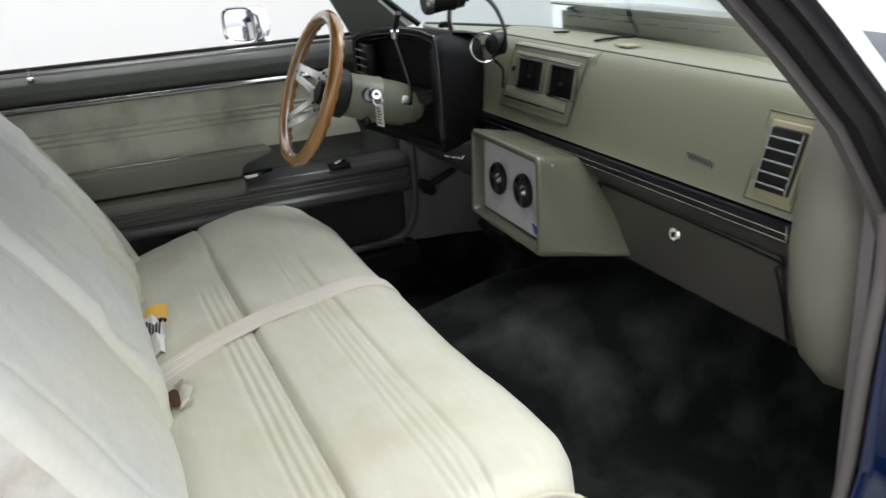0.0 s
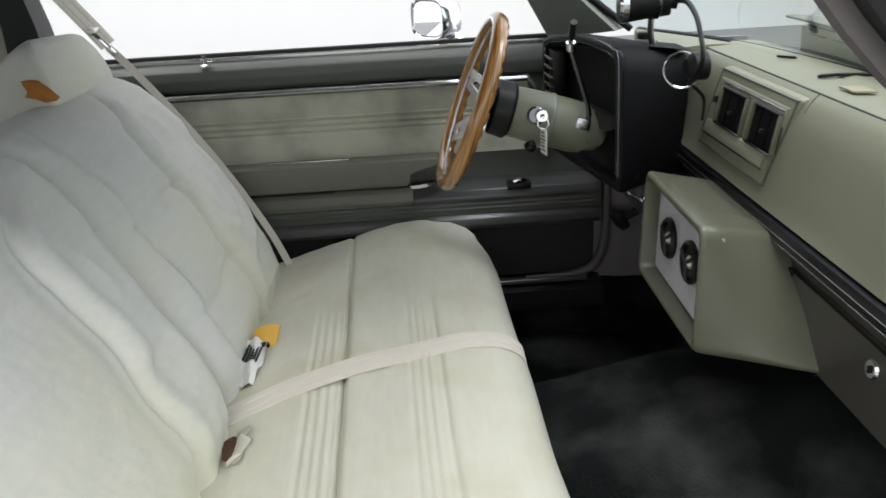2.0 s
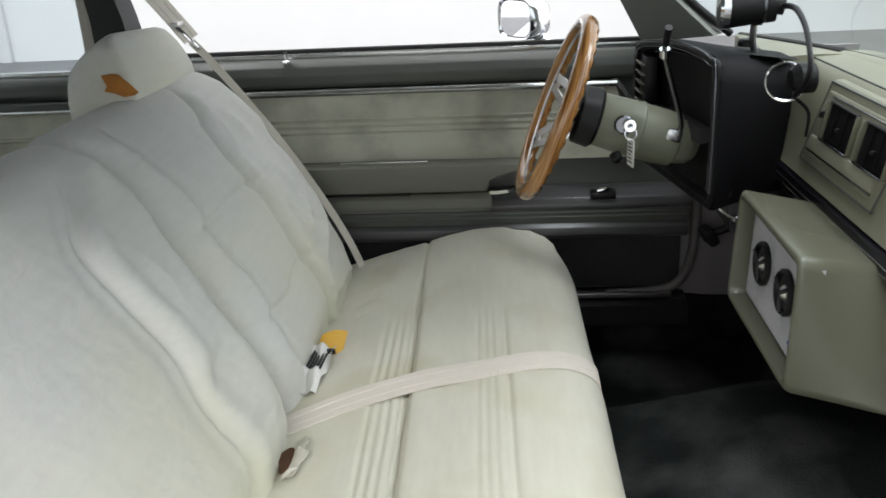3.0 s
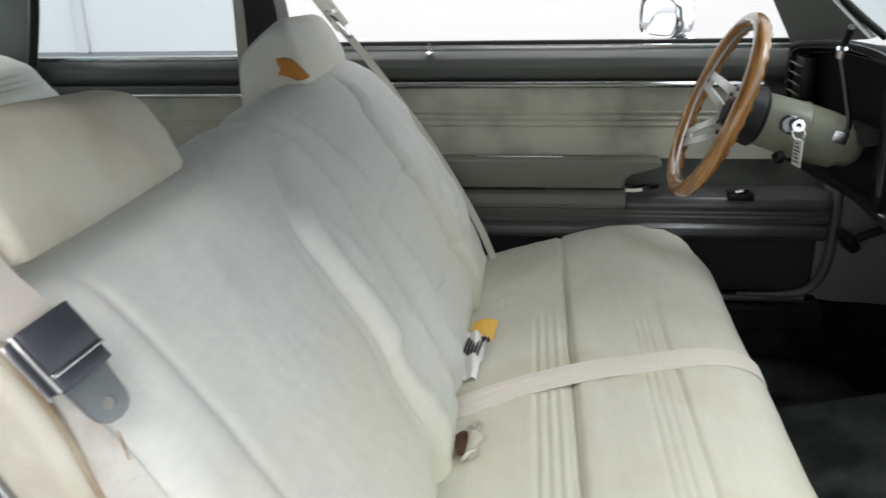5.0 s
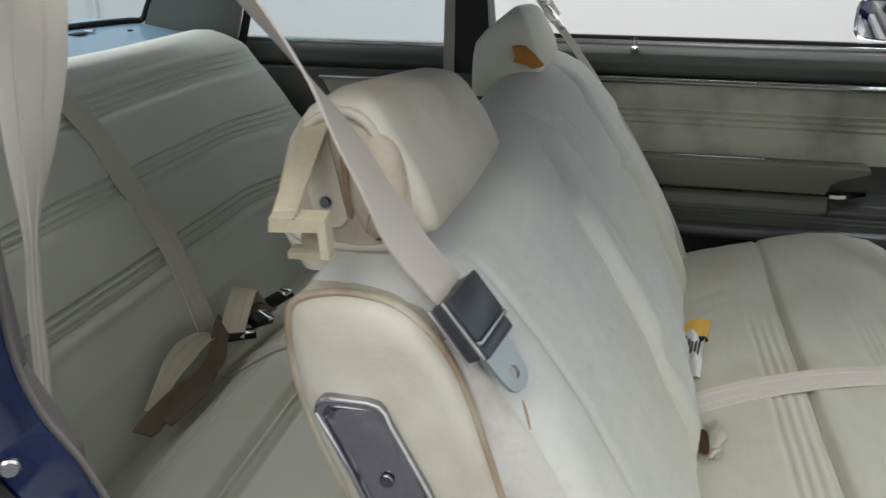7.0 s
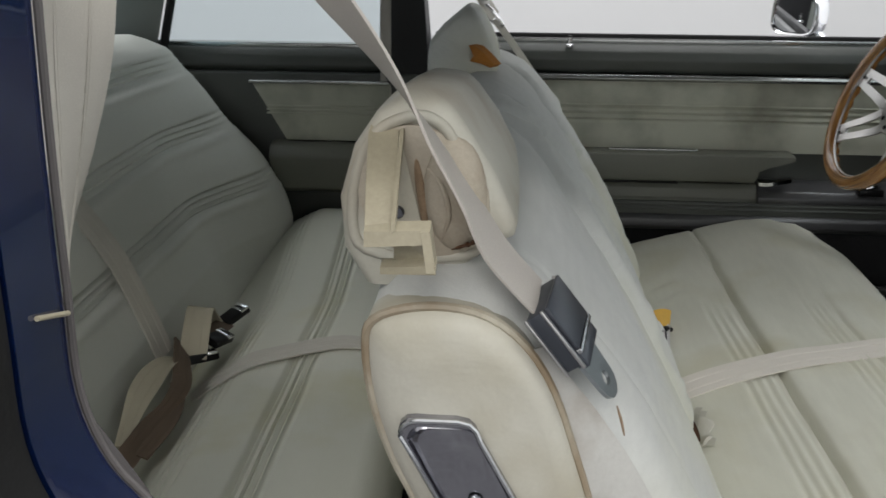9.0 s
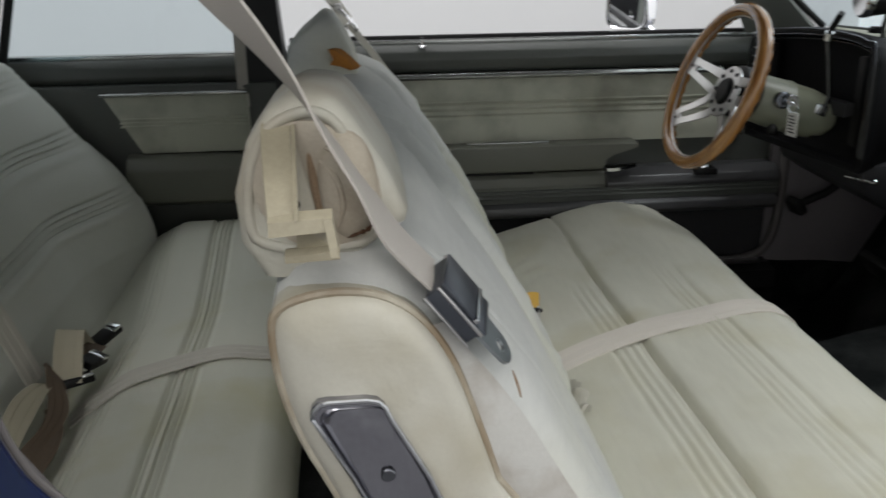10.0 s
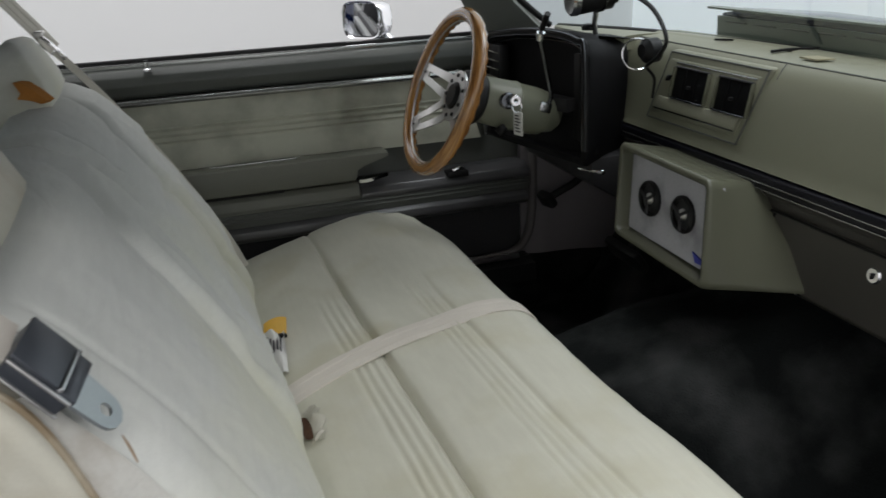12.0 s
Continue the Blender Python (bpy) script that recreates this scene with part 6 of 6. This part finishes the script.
belt([(-0.37, -0.64, 1.285), (-0.30, -0.648, 1.232), (-0.25, -0.652, 1.176), (-0.218, -0.648, 1.133), (-0.193, -0.642, 1.09), (-0.168, -0.640, 1.048), (-0.145, -0.638, 1.006), (-0.113, -0.635, 0.968)], [(0.5, -0.7, 0.2), (0.5, -0.7, 0.25), (0.5, -0.72, 0.25), (0.36, -0.87, 0.17), (0.04, -1, 0.03), (-0.04, -1, 0.0), (-0.23, -0.95, 0.0), (-0.22, -0.95, -0.05)], lambda u: 0.038 + 0.011 * smooth(0.36, 0.12, u) - 0.005 * bump(u, 0.46, 0.10) + 0.016 * bump(u, 0.76, 0.16) + 0.006 * smooth(0.85, 1.0, u), 0.002, M_BELTGREY, pb, "greyed cream webbing", False)
L = Vector((0.62, -0.06, -0.78)).normalized()
N = Vector((0.84, -0.20, 0.52))
N = (N - L * N.dot(L)).normalized()
W = L.cross(N)
BC = Vector((-0.095, -0.638, 0.947))
FR = Matrix((W, L, N)).transposed().to_4x4()
FR = FR @ Matrix.Diagonal((1.08, 0.90, 1.0, 1.0))
FR.translation = BC
buckle = part("buckle", rbox(-0.026, 0.026, -0.030, 0.026, -0.008, 0.0095, 0.003, 2, FR), M_SLATE, pb, "dark grey metal buckle")
for side in (-1, 1):
    for z0, z1 in ((0.0055, 0.0085), (-0.0085, -0.006)):
        part("buckle_edge", rbox(min(side * 0.0245, side * 0.0275), max(side * 0.0245, side * 0.0275), -0.031, 0.028, z0, z1, 0.0012, 2, FR), M_ALU, buckle, "bright worn metal edge")
part("cover_plate", rbox(-0.0250, 0.0250, -0.031, 0.012, 0.009, 0.0125, 0.002, 2, FR), M_SLATE, buckle, "dark slate cover plate")
part("buckle_bar", rbox(-0.0250, 0.0250, 0.0120, 0.0165, 0.009, 0.0130, 0.001, 2, FR), M_DKZINC, buckle)
part("front_lip", rbox(-0.0245, 0.0245, 0.0155, 0.030, 0.004, 0.0105, 0.002, 2, FR), M_SLATE, buckle)
part("buckle_mouth", rbox(-0.021, 0.021, 0.0255, 0.0275, -0.0055, 0.003, 0.0005, 1, FR), M_BLACK, buckle)
outer = [(-0.022, 0.024), (0.020, 0.024), (0.0185, 0.054), (0.0165, 0.065), (0.010, 0.072), (0.0, 0.0745), (-0.010, 0.072), (-0.0165, 0.065), (-0.0185, 0.054)]


def ring_of(poly, n):
    c = Vector((0, 0.054))
    out = []
    for k in range(n):
        a = 2 * math.pi * k / n
        d = Vector((math.cos(a), math.sin(a)))
        best = 0.02
        for p, q in zip(poly, poly[1:] + poly[:1]):
            p, q = Vector(p) - c, Vector(q) - c
            den = d.x * (q - p).y - d.y * (q - p).x
            if abs(den) > 1e-9:
                t = (p.x * (q - p).y - p.y * (q - p).x) / den
                u = (p.x * d.y - p.y * d.x) / den
                if t > 0 and -0.001 <= u <= 1.001:
                    best = t
        out.append(c + d * best)
    return out


oo, hh = ring_of(outer, 28), [Vector((0.0065 * math.cos(2 * math.pi * k / 28), 0.058 + 0.006 * math.sin(2 * math.pi * k / 28))) for k in range(28)]
bm = loft([[(p.x, p.y, z) for p in ps] for ps, z in ((oo, 0.0), (oo, 0.003), (hh, 0.003), (hh, 0.0), (oo, 0.0))], cap=False)
bmesh.ops.transform(bm, matrix=FR, verts=bm.verts)
part("latch_tongue", bm, M_ZINC, pb, "bright latch tongue with a slot")

nb = thing("seat_belt", (-0.4, -0.74, 0.95), "belt webbing hanging beside the blue lock pillar", "seat belt", "seat belts")
belt([(-0.405, -0.66, 1.27), (-0.42, -0.66, 1.177), (-0.436, -0.66, 1.084), (-0.451, -0.66, 1.0), (-0.46, -0.66, 0.94), (-0.47, -0.66, 0.82)], [(0.894, 0.447, 0), (0.894, 0.447, 0), (0.25, 0.95, 0), (-0.42, 0.9, 0), (-0.447, 0.894, 0), (-0.447, 0.894, 0)], 0.052, 0.002, M_BELT, nb, "pale belt webbing")

db = thing("seat_belt", (0.0, 0.64, 0.9), "driver shoulder belt along the backrest with its chrome guide", "seat belt", "seat belts")
belt([(-0.33, 0.615, 1.26), (-0.26, 0.622, 1.17), (-0.20, 0.628, 1.09), (-0.165, 0.632, 1.04)], (0.4, 0.9, 0.2), 0.046, 0.002, M_BELT, db)
belt([(-0.165, 0.630, 1.035), (-0.130, 0.638, 0.990), (-0.069, 0.644, 0.905), (-0.001, 0.647, 0.805), (0.062, 0.648, 0.70), (0.115, 0.646, 0.60), (0.148, 0.643, 0.52)], (0.75, 0.55, 0.35), 0.016, 0.002, M_BELT, db, "pale grey webbing seen on its edge")
gd = part("belt_guide", tube([(-0.19, 0.612, 1.072), (-0.17, 0.606, 1.055), (-0.15, 0.612, 1.028), (-0.155, 0.64, 1.02), (-0.185, 0.648, 1.045), (-0.19, 0.612, 1.072)], 0.0042, 8), M_CHROME, db, "chrome belt guide loop")
part("guide_tab", rbox(-0.195, -0.178, 0.605, 0.64, 1.066, 1.078, 0.003), M_ALU, gd)

hb = thing("seat_belt", (-0.42, 0.65, 0.9), "belt webbing hanging down beside the centre pillar", "seat belt", "seat belts")
belt([(-0.382, 0.63, 1.25), (-0.396, 0.662, 1.08), (-0.400, 0.668, 0.98), (-0.400, 0.664, 0.86)], (1, 0.1, 0), 0.024, 0.002, M_BELTGREY, hb)

rs = thing("seat_belt", (-0.75, 0.0, 0.55), "cream centre belt lying down the rear backrest", "seat belt", "seat belts")


def on_back(y, z, off=0.004):
    return (rear_front(y, z) + off + 0.004, y, z)


belt([(-0.96, -0.05, 1.003), (-0.90, -0.045, 0.997), on_back(-0.032, 0.962), on_back(-0.018, 0.90), on_back(-0.008, 0.83), on_back(0.003, 0.74), on_back(0.009, 0.65), on_back(0.006, 0.56)], (0.15, 1, 0), 0.048, 0.0025, M_BELT, rs)
rc = thing("seat_belt", (-0.45, 0.08, 0.55), "cream lap belt across the rear cushion", "seat belt", "seat belts")
belt([(x, y, rear_top(x, y) + 0.004) for x, y in ((-0.63, -0.035), (-0.585, -0.012), (-0.545, 0.014), (-0.505, 0.040), (-0.425, 0.078), (-0.385, 0.085), (-0.34, 0.088), (-0.315, 0.09))] + [(-0.275, 0.09, 0.515), (-0.262, 0.09, 0.45), (-0.268, 0.09, 0.35)], (-0.2, 1, 0), 0.046, 0.0025, M_BELT, rc)
tb = thing("seat_belt", (-0.63, 0.0, 0.55), "tangled rear belt ends with black and chrome buckles", "seat belt", "seat belts")
M_TAN = material("aged_webbing", (0.16, 0.115, 0.08), 0.7, var=0.2, scale=14, grain=900, bump=0.3, relief=0.0005)
M_CREAMWEB = material("cream_webbing", (0.50, 0.46, 0.35), 0.7, var=0.12, scale=14, grain=900, bump=0.3, relief=0.0005)
belt([(-0.640, 0.118, 0.560), (-0.645, 0.100, 0.592), (-0.644, 0.082, 0.610), (-0.638, 0.045, 0.600), (-0.632, 0.008, 0.580), (-0.630, -0.012, 0.562)], (1, 0.05, -0.1), 0.044, 0.003, M_CREAMWEB, tb, "folded cream webbing")
belt([(-0.645, -0.040, 0.578), (-0.648, -0.070, 0.588), (-0.654, -0.110, 0.588), (-0.658, -0.150, 0.578), (-0.656, -0.195, 0.563), (-0.652, -0.240, 0.548)], [(0.9, 0.1, -0.2), (0.85, 0.1, -0.5), (0.8, 0.1, -0.6), (0.85, 0.1, -0.5), (0.9, 0.1, -0.3), (1, 0, 0)], lambda u: 0.018 + 0.020 * bump(u, 0.5, 0.3), 0.003, M_CREAMWEB, tb, "folded cream webbing")
belt([(-0.668, 0.045, 0.560), (-0.655, 0.010, 0.576), (-0.636, -0.040, 0.578), (-0.620, -0.090, 0.564), (-0.622, -0.135, 0.556), (-0.630, -0.185, 0.552), (-0.633, -0.235, 0.549), (-0.640, -0.285, 0.540)], [(0.6, 0.3, -0.6), (0.5, 0.2, -0.8), (0.65, 0.25, -0.7), (0.75, 0.1, -0.6), (0.55, 0.1, -0.8), (0.75, 0, -0.5), (0.5, 0.1, -0.8), (1, 0, 0)], lambda u: 0.032 - 0.010 * bump(u, 0.62, 0.12), 0.003, M_TAN, tb, "tan brown aged webbing")
belt([(-0.640, -0.06, 0.545), (-0.618, -0.12, 0.546), (-0.612, -0.18, 0.545), (-0.622, -0.25, 0.540)], (0.95, 0.1, -0.2), 0.022, 0.003, M_TAN, tb, "tan brown aged webbing")
belt([(-0.650, 0.035, 0.562), (-0.630, 0.060, 0.572), (-0.618, 0.090, 0.571), (-0.616, 0.118, 0.566)], (0.85, 0.2, -0.4), 0.030, 0.003, M_TAN, tb, "tan brown aged webbing")
for m in (pose(-0.607, 0.140, 0.572, 14, 0, -34), pose(-0.609, 0.058, 0.566, -12, 20, -20), pose(-0.620, 0.002, 0.560, 0, -15, -58)):
    bk = part("buckle", rbox(-0.014, 0.014, -0.026, 0.026, -0.007, 0.007, 0.003, 2, m), M_BLACK, tb, "black belt buckle")
    part("buckle_plate", rbox(-0.015, 0.015, 0.006, 0.024, 0.003, 0.0085, 0.002, 2, m), M_CHROME, bk)
    part("buckle_slot", rbox(-0.009, 0.009, 0.011, 0.016, 0.0075, 0.0092, 0.0005, 1, m), M_BLACK, bk)

# ---- loose tag on the front seat ----
tag = thing("paper_tag", (0.13, 0.23, 0.52), "crumpled white paper tag with a yellow top on the front cushion", "tag")
part("yellow_card", sheet(lambda u, v: (0.152 + 0.022 * u + 0.004 * v, 0.230 + 0.018 * v + 0.008 * u, 0.548 + 0.014 * v - 0.006 * u * u), span(-1, 1, 8), span(-1, 1, 5), (0.001, 0.002, -0.004)), M_YELLOW, tag, "yellow card strip")
part("paper", sheet(lambda u, v: (0.138 + 0.021 * u + 0.007 * v, 0.142 + 0.064 * v, 0.541 + 0.008 * v + 0.005 * math.sin(5 * u + 2 * v) - 0.006 * math.sin(6 * v + u) + 0.004), span(-1, 1, 12), span(-1, 1, 20), (0, 0.001, -0.002)), M_PAPER, tag, "crumpled white paper")
for k in range(5):
    part("print_bar", rbox(-0.012 + 0.006 * k, -0.009 + 0.006 * k, -0.03 + 0.004 * (k % 2), 0.022 - 0.006 * (k % 3), 0.006, 0.0095, 0, 1, pose(0.140, 0.165, 0.5415, 8, 0, -8)), M_INK, tag)
part("clip", rbox(-0.004, 0.010, -0.006, 0.006, -0.003, 0.004, 0.002, 2, pose(0.158, 0.185, 0.552, 0, 10, 20)), M_BLACK, tag)
